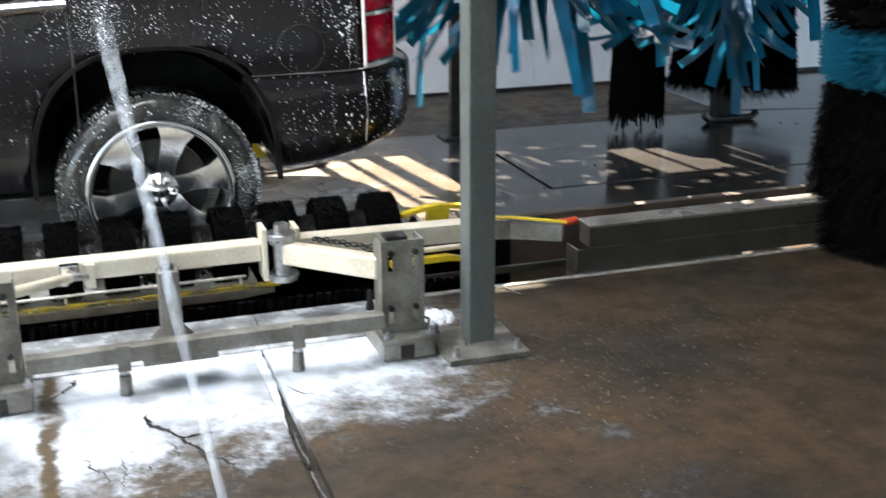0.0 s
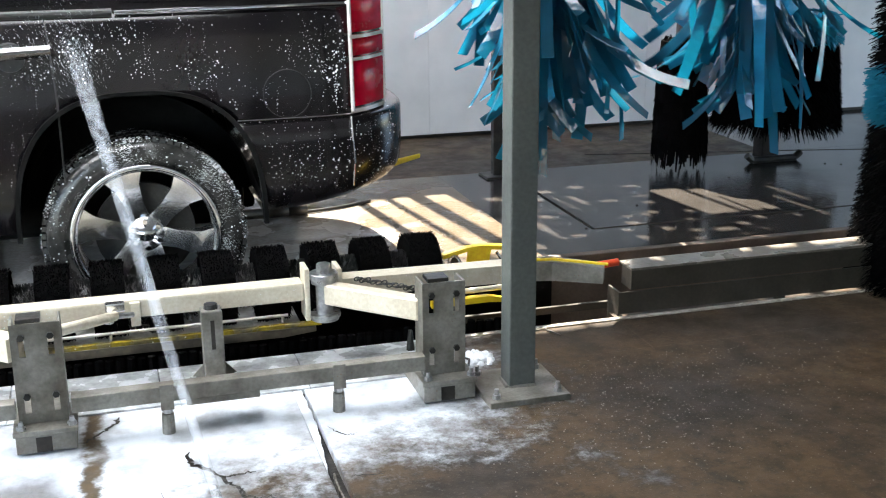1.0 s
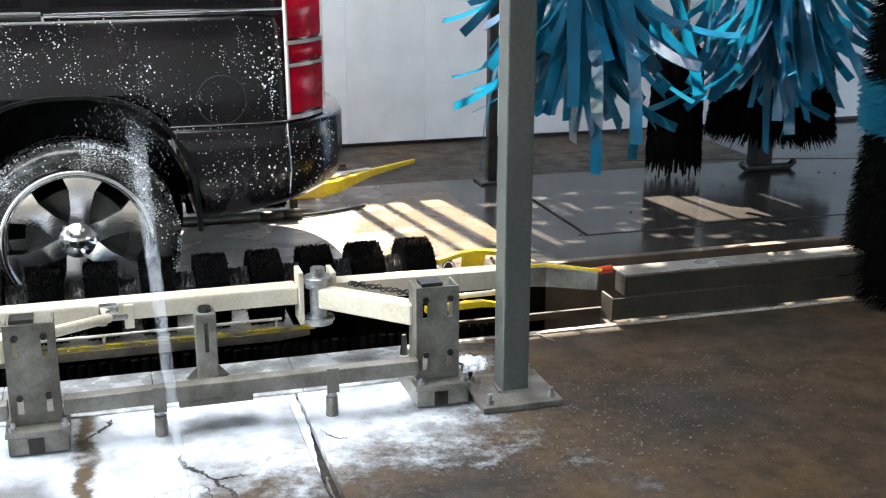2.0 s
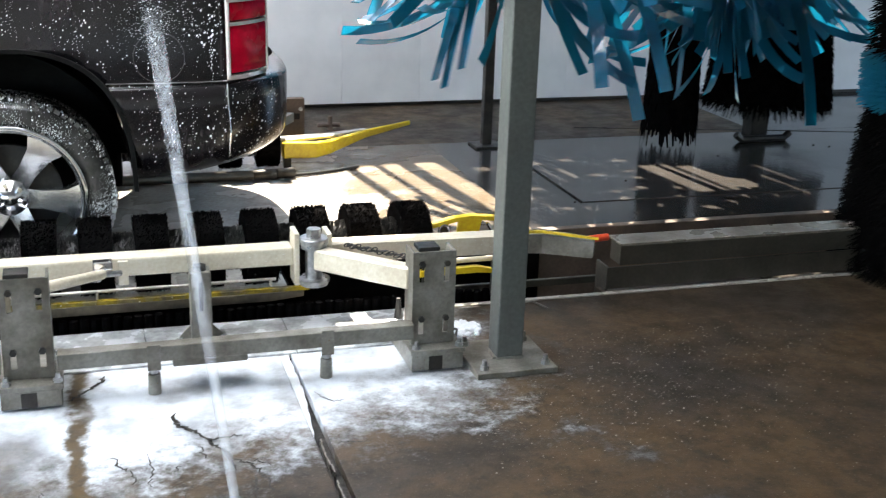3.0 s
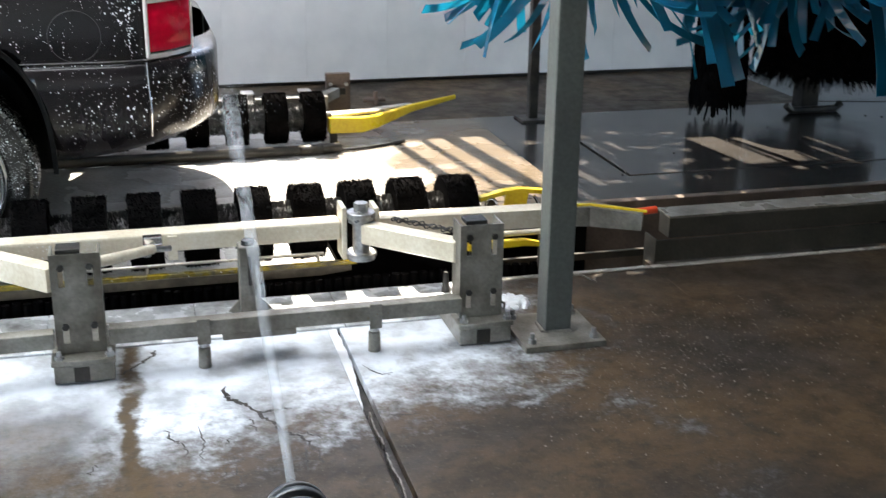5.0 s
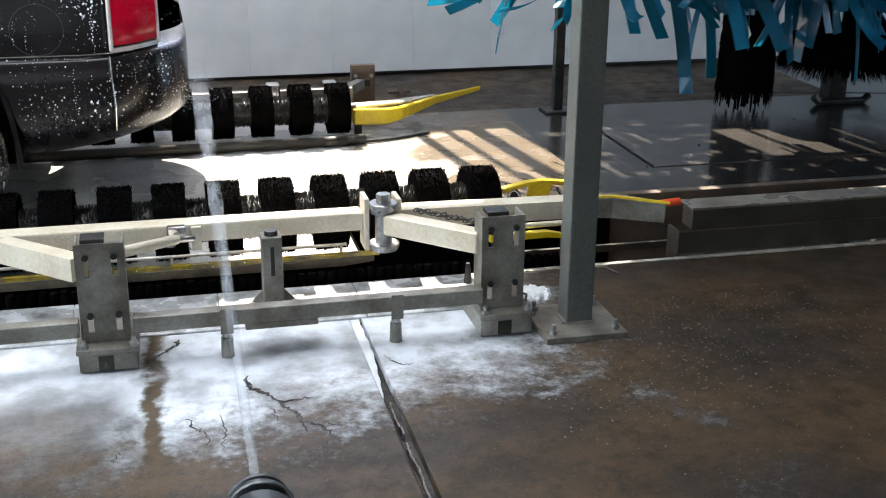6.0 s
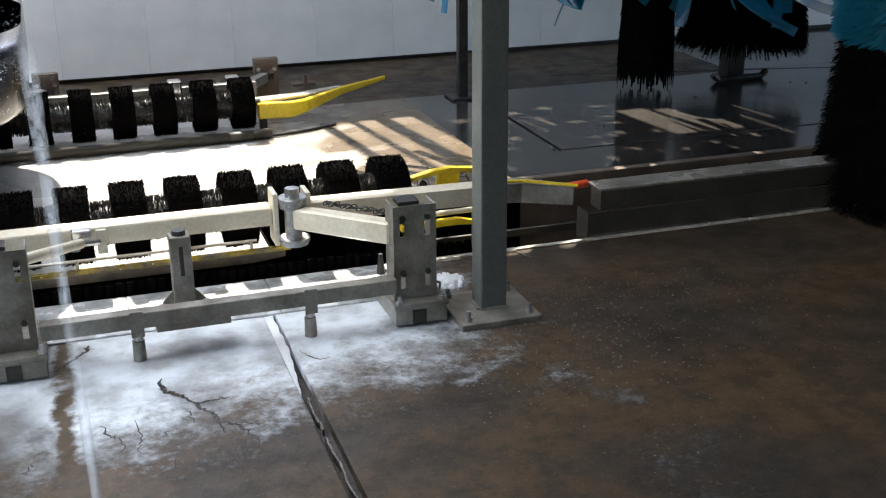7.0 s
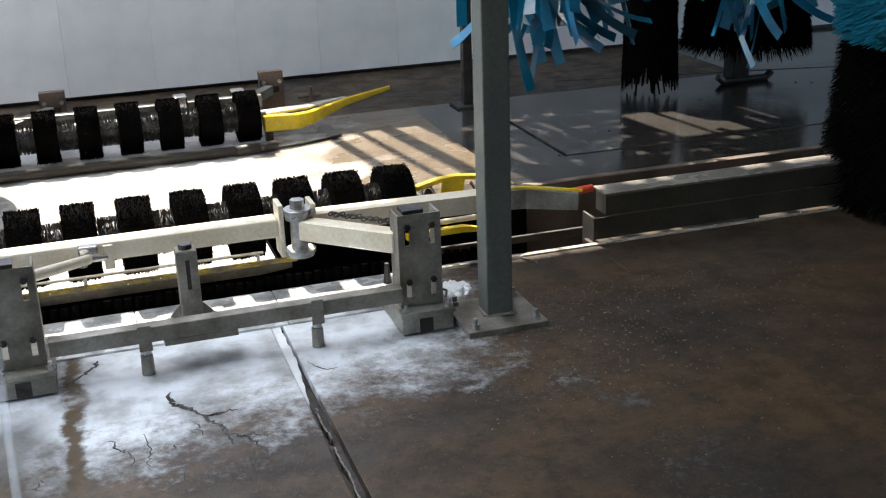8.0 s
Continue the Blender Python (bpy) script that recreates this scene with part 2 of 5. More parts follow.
M_GALV = material("dull_galvanised_steel", (0.29, 0.278, 0.248), (0.115, 0.10, 0.078), 0.36, 0.6, metal=0.35, scale=7, fine=90, bump=0.12, spots=(0.2, 0.15, 0.1), spot_scale=55, spot_cut=0.07)
M_CREAM = material("cream_painted_steel", (0.72, 0.655, 0.525), (0.60, 0.52, 0.39), 0.3, 0.5, metal=0.1, scale=7, fine=80, bump=0.06, spots=(0.8, 0.8, 0.78), spot_scale=60, spot_cut=0.06)
M_POST = material("grey_green_painted_steel", (0.115, 0.125, 0.115), (0.095, 0.10, 0.095), 0.35, 0.5, scale=3, fine=70, bump=0.05)
# white over grey: suds, and bright reflections put into the colour
M_PLATE = material("sudsy_wet_steel_plate", (0.84, 0.86, 0.89), (0.30, 0.30, 0.30), 0.4, 0.10, metal=0.12, scale=7, fine=60, bump=0.2)
M_CHROME = material("chrome", (0.8, 0.8, 0.82), (0.62, 0.62, 0.64), 0.08, 0.2, metal=1.0, scale=12, bump=0.02)
M_BOLT = material("zinc_bolt", (0.5, 0.5, 0.5), (0.3, 0.3, 0.3), 0.25, 0.45, metal=0.9, scale=40, bump=0.1)
M_DARKMETAL = material("dark_greasy_metal", (0.06, 0.055, 0.05), (0.03, 0.03, 0.03), 0.3, 0.5, metal=0.5, scale=12, bump=0.15)
M_YELLOW = material("yellow_painted_steel", (0.75, 0.55, 0.02), (0.62, 0.43, 0.02), 0.25, 0.45, scale=7, bump=0.06)
M_RED = material("red_plastic_end", (0.80, 0.085, 0.03), (0.62, 0.05, 0.02), 0.3, scale=9)
M_BRISTLE = material("black_nylon_bristle", (0.0055, 0.005, 0.005), (0.003, 0.003, 0.003), 0.7, 0.9, scale=20, bump=0.0, spec=0.0)
M_PALEBRISTLE = material("grey_wet_bristle", (0.07, 0.068, 0.066), (0.02, 0.02, 0.02), 0.3, 0.5, scale=25, bump=0.0, spec=0.4)
M_CLOTH = material("blue_foam_cloth", (0.008, 0.12, 0.215), (0.002, 0.015, 0.042), 0.05, 0.18, scale=4, fine=30, bump=0.12, vary=0.75, spec=1.0)
ct = M_CLOTH.node_tree
ctl, cmx = ct.nodes.new("ShaderNodeBsdfTranslucent"), ct.nodes.new("ShaderNodeMixShader")
ctl.inputs[0].default_value, cmx.inputs[0].default_value = (0.08, 0.74, 0.95, 1), 0.30
ct.links.new(ct.nodes["Principled BSDF"].outputs[0], cmx.inputs[1])
ct.links.new(ctl.outputs[0], cmx.inputs[2])
ct.links.new(cmx.outputs[0], ct.nodes["Material Output"].inputs[0])
M_PAINT = material("wet_black_car_paint", (0.006, 0.005, 0.006), (0.020, 0.016, 0.018), 0.14, 0.30, scale=3, fine=120, bump=0.04, coat=0.16, spec=0.45, spots=(0.5, 0.5, 0.5), spot_scale=210, spot_cut=0.06, stretch=(1, 1, 0.4))
# white puts the sun glints of suds and water beads into the colour
M_BEAD = material("white_suds_beads", (0.92, 0.93, 0.95), (0.80, 0.82, 0.85), 0.12, 0.2, scale=40, bump=0.0)
M_TREAD = material("sudsy_wet_tread", (0.05, 0.049, 0.048), (0.10, 0.098, 0.096), 0.12, 0.3, scale=14, fine=70, bump=0.2, spots=(0.9, 0.91, 0.92), spot_scale=120, spot_cut=0.3, spec=0.8)
M_BLACKTRIM = material("black_plastic_trim", (0.02, 0.02, 0.02), (0.03, 0.03, 0.03), 0.45, scale=12, spots=(0.5, 0.5, 0.5), spot_scale=90, spot_cut=0.05)
M_GLASS = material("dark_tinted_glass", (0.01, 0.01, 0.012), (0.015, 0.015, 0.017), 0.03, 0.08, scale=4, bump=0.0, coat=1.0, spots=(0.6, 0.6, 0.62), spot_scale=80, spot_cut=0.06)
M_TAIL = material("red_lamp_lens", (0.78, 0.004, 0.04), (0.55, 0.003, 0.02), 0.2, 0.3, scale=10, bump=0.03, coat=0.05, spec=0.2)
M_CLEAR = material("clear_lamp_lens", (0.72, 0.66, 0.66), (0.6, 0.5, 0.5), 0.08, 0.2, scale=10, coat=1.0)
M_TYRE = material("wet_rubber", (0.026, 0.025, 0.024), (0.06, 0.058, 0.056), 0.12, 0.32, scale=10, fine=70, bump=0.2, spots=(0.75, 0.77, 0.78), spot_scale=190, spot_cut=0.2, spec=0.8)
M_ALLOY = material("polished_alloy", (0.86, 0.86, 0.88), (0.7, 0.7, 0.72), 0.10, 0.22, metal=0.95, scale=9, bump=0.04)
M_WELL = material("wheel_well_liner", (0.007, 0.007, 0.007), (0.012, 0.012, 0.012), 0.8, scale=10, spec=0.1)
M_SUDS = material("white_suds", (0.85, 0.87, 0.9), (0.75, 0.78, 0.82), 0.55, scale=18, fine=80, bump=0.5)
M_NOZZLE = material("black_nozzle_rubber", (0.05, 0.055, 0.06), (0.03, 0.03, 0.035), 0.3, scale=20)
# wet worn steel; its pale tone also serves the added sun line
M_WET_AND_SUNLIT = material("wet_worn_steel", (0.70, 0.66, 0.60), (0.30, 0.27, 0.23), 0.15, 0.35, metal=0.25, scale=5, fine=60, bump=0.08)
# paler than the beam's sides, putting the sunlit top into the colour
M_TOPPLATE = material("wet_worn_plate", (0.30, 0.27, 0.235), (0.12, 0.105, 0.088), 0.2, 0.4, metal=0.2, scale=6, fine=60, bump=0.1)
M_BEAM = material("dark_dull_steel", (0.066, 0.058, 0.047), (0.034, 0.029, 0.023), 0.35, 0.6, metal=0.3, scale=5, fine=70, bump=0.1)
M_RUST = material("rusty_stained_steel", (0.17, 0.12, 0.09), (0.08, 0.058, 0.045), 0.4, 0.7, metal=0.1, scale=4, fine=60, bump=0.15)
M_TRANSLUCENT = bpy.data.materials.new("translucent_sheet")
M_TRANSLUCENT.use_nodes = True
tn = M_TRANSLUCENT.node_tree
tl = tn.nodes.new("ShaderNodeBsdfTranslucent")
tl.inputs[0].default_value = (0.90, 0.93, 0.95, 1)
tn.links.new(tl.outputs[0], tn.nodes["Material Output"].inputs[0])


# ---- building helpers ----
def part(name, bm, mat, parent=None, label="", smooth=False, m=None):
    """Links a bmesh as one mesh object, under a thing where one is given."""
    me = bpy.data.meshes.new(name)
    bmesh.ops.recalc_face_normals(bm, faces=bm.faces)
    bm.to_mesh(me)
    bm.free()
    me.materials.append(mat)
    if smooth:
        for p in me.polygons:
            p.use_smooth = True
    ob = new(name, me)
    if parent:
        ob.parent = parent
    if m is not None:
        ob.matrix_basis = m
    if label:
        ob["label"] = label
    return ob


def again(ob, parent, m):
    """A further piece on the same mesh."""
    o = new(ob.name.split(".")[0], ob.data)
    o.parent, o.matrix_basis = parent, m
    return o


def thing(name, label, category, m=None, group="", kind=""):
    ob = new(name)
    ob.empty_display_size = 0.05
    if m is not None:
        ob.matrix_basis = m
    return tagged(ob, label, category, group, kind)


def box(bm, x0, x1, y0, y1, z0, z1, bevel=0.0, m=None):
    vs = [bm.verts.new((x, y, z)) for x in (x0, x1) for y in (y0, y1) for z in (z0, z1)]
    fs = [bm.faces.new([vs[i] for i in f]) for f in ((0, 1, 3, 2), (4, 6, 7, 5), (0, 4, 5, 1), (2, 3, 7, 6), (0, 2, 6, 4), (1, 5, 7, 3))]
    if bevel:
        es = list({e for f in fs for e in f.edges})
        out = bmesh.ops.bevel(bm, geom=es, offset=bevel, segments=2, affect="EDGES", profile=0.6)
        vs = list({v for f in out["faces"] for v in f.verts} | {v for v in vs if v.is_valid})
    if m is not None:
        for v in vs:
            v.co = m @ v.co
    return vs


def boxed(x0, x1, y0, y1, z0, z1, bevel=0.004, m=None):
    bm = bmesh.new()
    box(bm, x0, x1, y0, y1, z0, z1, bevel, m)
    return bm


def rod(bm, a, b, r0, r1=None, n=16, caps=True):
    """A round bar or cone from a to b."""
    a, b = Vector(a), Vector(b)
    r1 = r0 if r1 is None else r1
    q = (b - a).to_track_quat("Z", "Y").to_matrix()
    rings = []
    for p, r in ((a, r0), (b, r1)):
        rings.append([bm.verts.new(p + q @ Vector((r * math.cos(k * math.tau / n), r * math.sin(k * math.tau / n), 0))) for k in range(n)])
    for k in range(n):
        bm.faces.new((rings[0][k], rings[0][(k + 1) % n], rings[1][(k + 1) % n], rings[1][k]))
    if caps:
        bm.faces.new(rings[0][::-1])
        bm.faces.new(rings[1])


def rodded(a, b, r0, r1=None, n=16):
    bm = bmesh.new()
    rod(bm, a, b, r0, r1, n)
    return bm


def lathe(bm, profile, n=40, axis="y"):
    """Turns a profile of (radius, along) round the y or z axis."""
    rings = []
    for r, h in profile:
        ring = []
        for k in range(n):
            a = k * math.tau / n
            c = (r * math.cos(a), h, r * math.sin(a)) if axis == "y" else (r * math.cos(a), r * math.sin(a), h)
            ring.append(bm.verts.new(c))
        rings.append(ring)
    for i in range(len(rings) - 1):
        for k in range(n):
            bm.faces.new((rings[i][k], rings[i][(k + 1) % n], rings[i + 1][(k + 1) % n], rings[i + 1][k]))
    return rings


def sweep(bm, pts, w, h, taper=()):
    """A rectangular bar through points, w across in plan and h high; taper: the share of both at each point."""
    rings = []
    for i, p in enumerate(pts):
        p = Vector(p)
        d = Vector(pts[min(i + 1, len(pts) - 1)]) - Vector(pts[max(i - 1, 0)])
        k = taper[i] if taper else 1.0
        s = d.cross(Vector((0, 0, 1))).normalized() * (w * k / 2)
        u = Vector((0, 0, h * k / 2))
        rings.append([bm.verts.new(p + a * s + b * u) for a, b in ((-1, -1), (1, -1), (1, 1), (-1, 1))])
    for i in range(len(rings) - 1):
        for k in range(4):
            bm.faces.new((rings[i][k], rings[i][(k + 1) % 4], rings[i + 1][(k + 1) % 4], rings[i + 1][k]))
    bm.faces.new(rings[0][::-1])
    bm.faces.new(rings[-1])
    return bm


def prism(bm, outline, y0, y1):
    """An outline in x and z, drawn out along y."""
    a = [bm.verts.new((x, y0, z)) for x, z in outline]
    b = [bm.verts.new((x, y1, z)) for x, z in outline]
    n = len(outline)
    for k in range(n):
        bm.faces.new((a[k], a[(k + 1) % n], b[(k + 1) % n], b[k]))
    bm.faces.new(a[::-1])
    bm.faces.new(b)


rnd = random.Random(7)

# ---- floor, lane, track ----
GX = 0.576          # joint across the near floor
X0, X1 = -40.0, 40.0


def setting(name, bm, mat, label, category):
    return tagged(part(name, bm, mat), label, category, kind="structure")


setting("floor_near_west", boxed(X0, GX - 0.020, -30, 3.70, -0.4, 0, 0.006), M_FLOOR, "wet brown concrete floor covered with white suds", "floor")
setting("floor_near_east", boxed(GX + 0.020, X1, -30, 3.70, -0.4, 0, 0.002), M_FLOOR, "wet brown stained concrete floor, partly sudsy", "floor")
setting("floor_joint", boxed(GX - 0.020, GX + 0.020, -30, 3.70, -0.4, -0.030, 0), M_JOINT, "dark wet joint between two concrete slabs", "floor")
bm = bmesh.new()
for i in range(44):
    ya = 3.12 + i * 0.0132
    full = min(1.0, i / 22)
    box(bm, GX - 0.0195, GX - 0.014 + 0.024 * full + 0.003 * math.sin(i * 0.9) * rnd.random(), ya, ya + 0.0132, -0.034, -0.012 + 0.008 * full + 0.0008 * rnd.random())
setting("floor_suds_strip", bm, M_SUDS, "white suds lying in the floor joint", "suds")
bm = bmesh.new()
for i in range(120):
    ya = 0.4 + i * 0.0226
    xo = GX - 0.006 + 0.0025 * math.sin(i * 0.7) + 0.0015 * rnd.uniform(-1, 1)
    if rnd.random() < 0.95:
        box(bm, xo, xo + 0.0045, ya, ya + 0.0225, -0.034, -0.010)
setting("floor_sealant", bm, M_GRIT, "worn pale sealant line in the floor joint", "joint")
def kerb_mesh():
    """The concrete edge beside the trench, wider where the beam stands on it."""
    bm = bmesh.new()
    box(bm, 1.13, 1.90, 3.70, 4.03, -0.4, -0.0005)
    box(bm, 1.9005, X1, 3.70, 4.10, -0.4, -0.0005)
    return bm


def lane_mesh():
    """The lane between the tracks, cut back beyond the pivot where the trench is open."""
    bm = bmesh.new()
    box(bm, X0, 0.70, 4.36, 6.628, -0.4, 0.0)
    box(bm, 0.7005, 1.93, 4.80, 6.628, -0.4, 0.0)
    return bm


setting("floor_kerb_east", kerb_mesh(), M_FLOOR, "wet brown concrete floor beside the track", "floor")
setting("floor_trench", boxed(X0, X1, 3.70, 4.92, -0.8, -0.50, 0), M_TRENCH, "wet trench bed under the conveyor track, near-black for its shade", "trench")
setting("floor_lane", lane_mesh(), M_LANE, "bright soapy wet concrete lane between the tracks", "floor")
# black liner added over the pale lane faces, standing for trench shade
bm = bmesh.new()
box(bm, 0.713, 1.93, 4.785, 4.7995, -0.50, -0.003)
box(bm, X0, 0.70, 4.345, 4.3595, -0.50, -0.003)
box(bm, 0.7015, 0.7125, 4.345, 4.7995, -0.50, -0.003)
setting("trench_side", bm, M_TRENCH, "black liner added along the trench sides for their shade", "trench")
setting("floor_slab_east", boxed(1.9305, 2.328, 5.2503, 6.628, -0.4, 0.0, 0), M_SLAB, "smooth grey wet concrete slab", "floor")
setting("floor_slab_patch", boxed(2.350, X1, 5.270, 6.628, -0.4, 0.0, 0.006), M_SLAB, "smooth grey wet concrete patch with dark joints", "floor")
setting("floor_slab_strip", boxed(1.9305, X1, 4.86, 5.25, -0.4, 0.0, 0), M_SLAB, "grey wet concrete strip along the conveyor channel", "floor")
setting("floor_far", boxed(X0, 4.15, 6.63, 30.0, -0.4, -0.001, 0), M_BROWN, "brown stained concrete floor along the white wall", "floor")
setting("floor_far_east", boxed(4.152, X1, 6.63, 30.0, -0.4, -0.001, 0), M_SLAB, "grey wet concrete floor along the white wall", "floor")
setting("floor_bed", boxed(X0, X1, 4.95, 6.85, -0.6, -0.018, 0), M_JOINT, "dark joints between the slabs", "floor")
bm = bmesh.new()
sweep(bm, [(3.0, 6.92, -0.004), (4.3, 6.62, -0.004), (5.6, 6.3, -0.004)], 0.016, 0.012)
setting("floor_joint_far", bm, M_JOINT, "dark diagonal joint in the wet slab", "floor")

# cover plates between near floor and trench
for k in range(9):
    xa = -3.3 + k * 0.49
    tagged(part("cover_plate", boxed(xa, xa + 0.4885, 3.705, 4.03, -0.02, 0.004, 0.004), M_PLATE), "wet shiny steel cover plate beside the trench", "plate", "cover plates")


def crack(pts, w):
    bm = bmesh.new()
    fine = []
    for a, b in zip(pts, pts[1:]):
        for i in range(6):
            u = i / 6
            fine.append((a[0] + (b[0] - a[0]) * u + rnd.uniform(-0.008, 0.008), a[1] + (b[1] - a[1]) * u + rnd.uniform(-0.008, 0.008)))
    left, right = [], []
    for i, (x, y) in enumerate(fine):
        ax, ay = fine[max(i - 1, 0)]
        bx, by = fine[min(i + 1, len(fine) - 1)]
        d = max(1e-6, math.hypot(bx - ax, by - ay))
        ww = w * rnd.uniform(0.35, 1.0) * (1 - 0.65 * i / len(fine)) * min(1.0, 0.3 + i * 0.14)
        ox, oy = -(by - ay) / d * ww, (bx - ax) / d * ww
        left.append(bm.verts.new((x + ox, y + oy, 0.0015)))
        right.append(bm.verts.new((x - ox, y - oy, 0.0015)))
    for i in range(len(fine) - 1):
        bm.faces.new((left[i], left[i + 1], right[i + 1], right[i]))
    setting("floor_crack", bm, M_JOINT, "dark branching crack where suds have run off", "crack")


crack(((0.177, 3.327), (0.175, 3.256), (0.207, 3.217), (0.243, 3.179), (0.269, 3.105), (0.298, 3.050), (0.308, 3.007), (0.343, 2.979), (0.374, 2.932), (0.388, 2.876), (0.384, 2.788)), 0.011)
crack(((0.258, 3.146), (0.286, 3.135), (0.321, 3.147), (0.362, 3.146)), 0.008)
crack(((0.298, 3.050), (0.300, 2.986), (0.309, 2.925)), 0.007)
crack(((0.344, 2.986), (0.383, 2.981), (0.412, 2.938)), 0.006)
crack(((0.225, 3.104), (0.238, 3.021)), 0.006)
crack(((-0.011, 3.093), (0.005, 3.029), (0.036, 3.000), (0.038, 2.915)), 0.007)
crack(((0.144, 2.974), (0.171, 3.003)), 0.006)
crack(((0.169, 2.832), (0.161, 2.733)), 0.006)
crack(((0.142, 2.852), (0.116, 2.780)), 0.005)
crack(((-0.194, 2.939), (-0.219, 2.883)), 0.007)
crack(((-0.012, 3.649), (-0.041, 3.594), (-0.086, 3.538), (-0.127, 3.479)), 0.012)
crack(((0.608, 3.393), (0.653, 3.308), (0.697, 3.303)), 0.005)
crack(((0.616, 3.039), (0.673, 3.028), (0.722, 3.023)), 0.006)
crack(((0.374, 2.932), (0.352, 2.848), (0.350, 2.770)), 0.006)
crack(((0.074, 3.094), (0.092, 2.984), (0.075, 2.894)), 0.005)

# ---- building shell ----
# unseen top edge set low so the sun reaches the lane
WALL_Y, WALL_H = 7.78, 1.85
wall = tagged(part("wall_north", boxed(-9.0, 8.7, WALL_Y + 0.01, WALL_Y + 0.16, 0, WALL_H, 0), M_BASE), "white panelled wall with a dark gap at its foot", "wall", kind="structure")
panel_bm = boxed(0.0, 0.5400, -0.03, 0.0, 0.028, WALL_H, 0.0012)
panel = part("panel", panel_bm, M_PANEL, wall, m=pose(0.033, WALL_Y, 0))
for k in list(range(-16, 0)) + list(range(1, 16)):
    again(panel, wall, pose(0.033 + k * 0.541, WALL_Y, 0))
# unseen end wall, added to limit daylight from the east
bm = bmesh.new()
box(bm, 8.5, 8.7, -4.0, 3.4, 0, 3.498)
box(bm, 8.5, 8.7, 3.402, 7.77, 3.1, 3.498)
setting("wall_east", bm, M_PANEL, "unseen pale end wall with a wide doorway, added to shape daylight", "wall")
# unseen side wall, added so the floor darkens to the right
setting("wall_south", boxed(SOUTH_OPEN, 8.7, -4.2, -4.0, 0, 3.6, 0), M_PANEL, "unseen pale side wall added to keep daylight off the right", "wall")
# unseen roof, added; its open strip and louvre boards shape the sun patches
bm = bmesh.new()
SKY_X, SKY_Y0, SKY_Y1 = LIGHT_OPENING
box(bm, SKY_X, 8.7, -4.0, ROOF_NEAR, 3.5, 3.6)
box(bm, -9, SKY_X - 0.002, -4.0, SKY_Y0, 3.5, 3.6)
box(bm, -9, SKY_X - 0.002, SKY_Y1, ROOF_NEAR, 3.5, 3.6)
box(bm, ROOF_EAST, 8.7, ROOF_NEAR + 0.002, 7.96, 3.5, 3.6)
y = ROOF_NEAR + 0.002
for ya, yb in SUN_GAPS:
    box(bm, 0.72, ROOF_EAST - 0.002, y, ya, 3.5, 3.508)
    y = yb
box(bm, 0.72, ROOF_EAST - 0.002, y, 7.96, 3.5, 3.508)
for x, w in SHADE_RIBS:
    box(bm, x, x + w, ROOF_NEAR + 0.002, 7.96, 3.51, 3.54)
setting("ceiling", bm, M_ROOF, "unseen grey roof added with gaps and louvre boards that shape the sunlight", "ceiling")
# unseen milky panels, added to spread soft daylight below
for k in range(9):
    xb = SKY_X - 0.004 - k * 1.0
    tagged(part("roof_panel", boxed(xb - 0.9985, xb, SKY_Y0 + 0.002, SKY_Y1 - 0.002, 3.53, 3.536, 0), M_TRANSLUCENT), "unseen milky translucent panel added to let in soft daylight", "roof panel", "roof panels", "structure")
# unseen upper wall east of the opening; added holes and posts shape the sunlight
bm = bmesh.new()
z0, z1 = WALL_H + 0.002, 3.498
hw = random.Random(21)
holes = list(SUN_HOLES)
while len(holes) < len(SUN_HOLES) + 34:
    xa, za = hw.uniform(1.72, 3.25), hw.uniform(1.95, 3.32)
    h = (xa, xa + hw.uniform(0.03, 0.11), za, za + hw.uniform(0.085, 0.15))
    if all(h[1] < a - 0.01 or h[0] > b + 0.01 or h[3] < c - 0.01 or h[2] > d + 0.01 for a, b, c, d in holes):
        holes.append(h)
levels = sorted({z0, z1} | {v for h in holes for v in h[2:]})
for za, zb in zip(levels, levels[1:]):
    x = UPPER_X
    for h in sorted(h for h in holes if h[2] < (za + zb) / 2 < h[3]):
        box(bm, x, h[0], WALL_Y + 0.01, WALL_Y + 0.06, za, zb)
        x = h[1]
    box(bm, x, 8.7, WALL_Y + 0.01, WALL_Y + 0.06, za, zb)
setting("wall_north_upper", bm, M_PANEL, "unseen pale upper wall added with holes that cast sun patches", "wall")
# unseen posts, added to throw shadow bars over the lane
for x, w in SHADE_POSTS:
    tagged(part("wall_post", boxed(x, x + w, WALL_Y + 0.02, WALL_Y + 0.07, z0, z1, 0), M_POST), "unseen grey post added to throw a shadow bar on the lane", "post", "wall posts", "structure")


# ---- steel post ----
post = thing("steel_post", "grey-green painted square steel post on a bolted base plate", "post")
part("column", boxed(1.249, 1.341, 3.454, 3.546, 0.02, 3.498, 0.006), M_POST, post)
part("base_plate", boxed(1.148, 1.428, 3.350, 3.63, 0.0, 0.021, 0.003), M_GALV, post, "wet galvanised base plate")
for x, y in ((1.18, 3.385), (1.395, 3.385), (1.395, 3.595), (1.18, 3.595)):
    bm = bmesh.new()
    rod(bm, (x, y, 0.021), (x, y, 0.036), 0.015, 0.014, 6)
    rod(bm, (x, y, 0.036), (x, y, 0.055), 0.008, 0.008, 10)
    part("anchor_bolt", bm, M_BOLT, post)
bm = bmesh.new()
for a, b in (((1.248, 3.46), (1.342, 3.45)), ((1.243, 3.46), (1.25, 3.54))):
    rod(bm, (*a, 0.022), (*b, 0.022), 0.008, 0.008, 6)
part("weld", bm, M_GALV, post, "rough pale weld")


# ---- guide rail stand ----
stand = thing("guide_rail_stand", "cream and galvanised steel wheel guide frame bolted beside the trench", "guide rail")


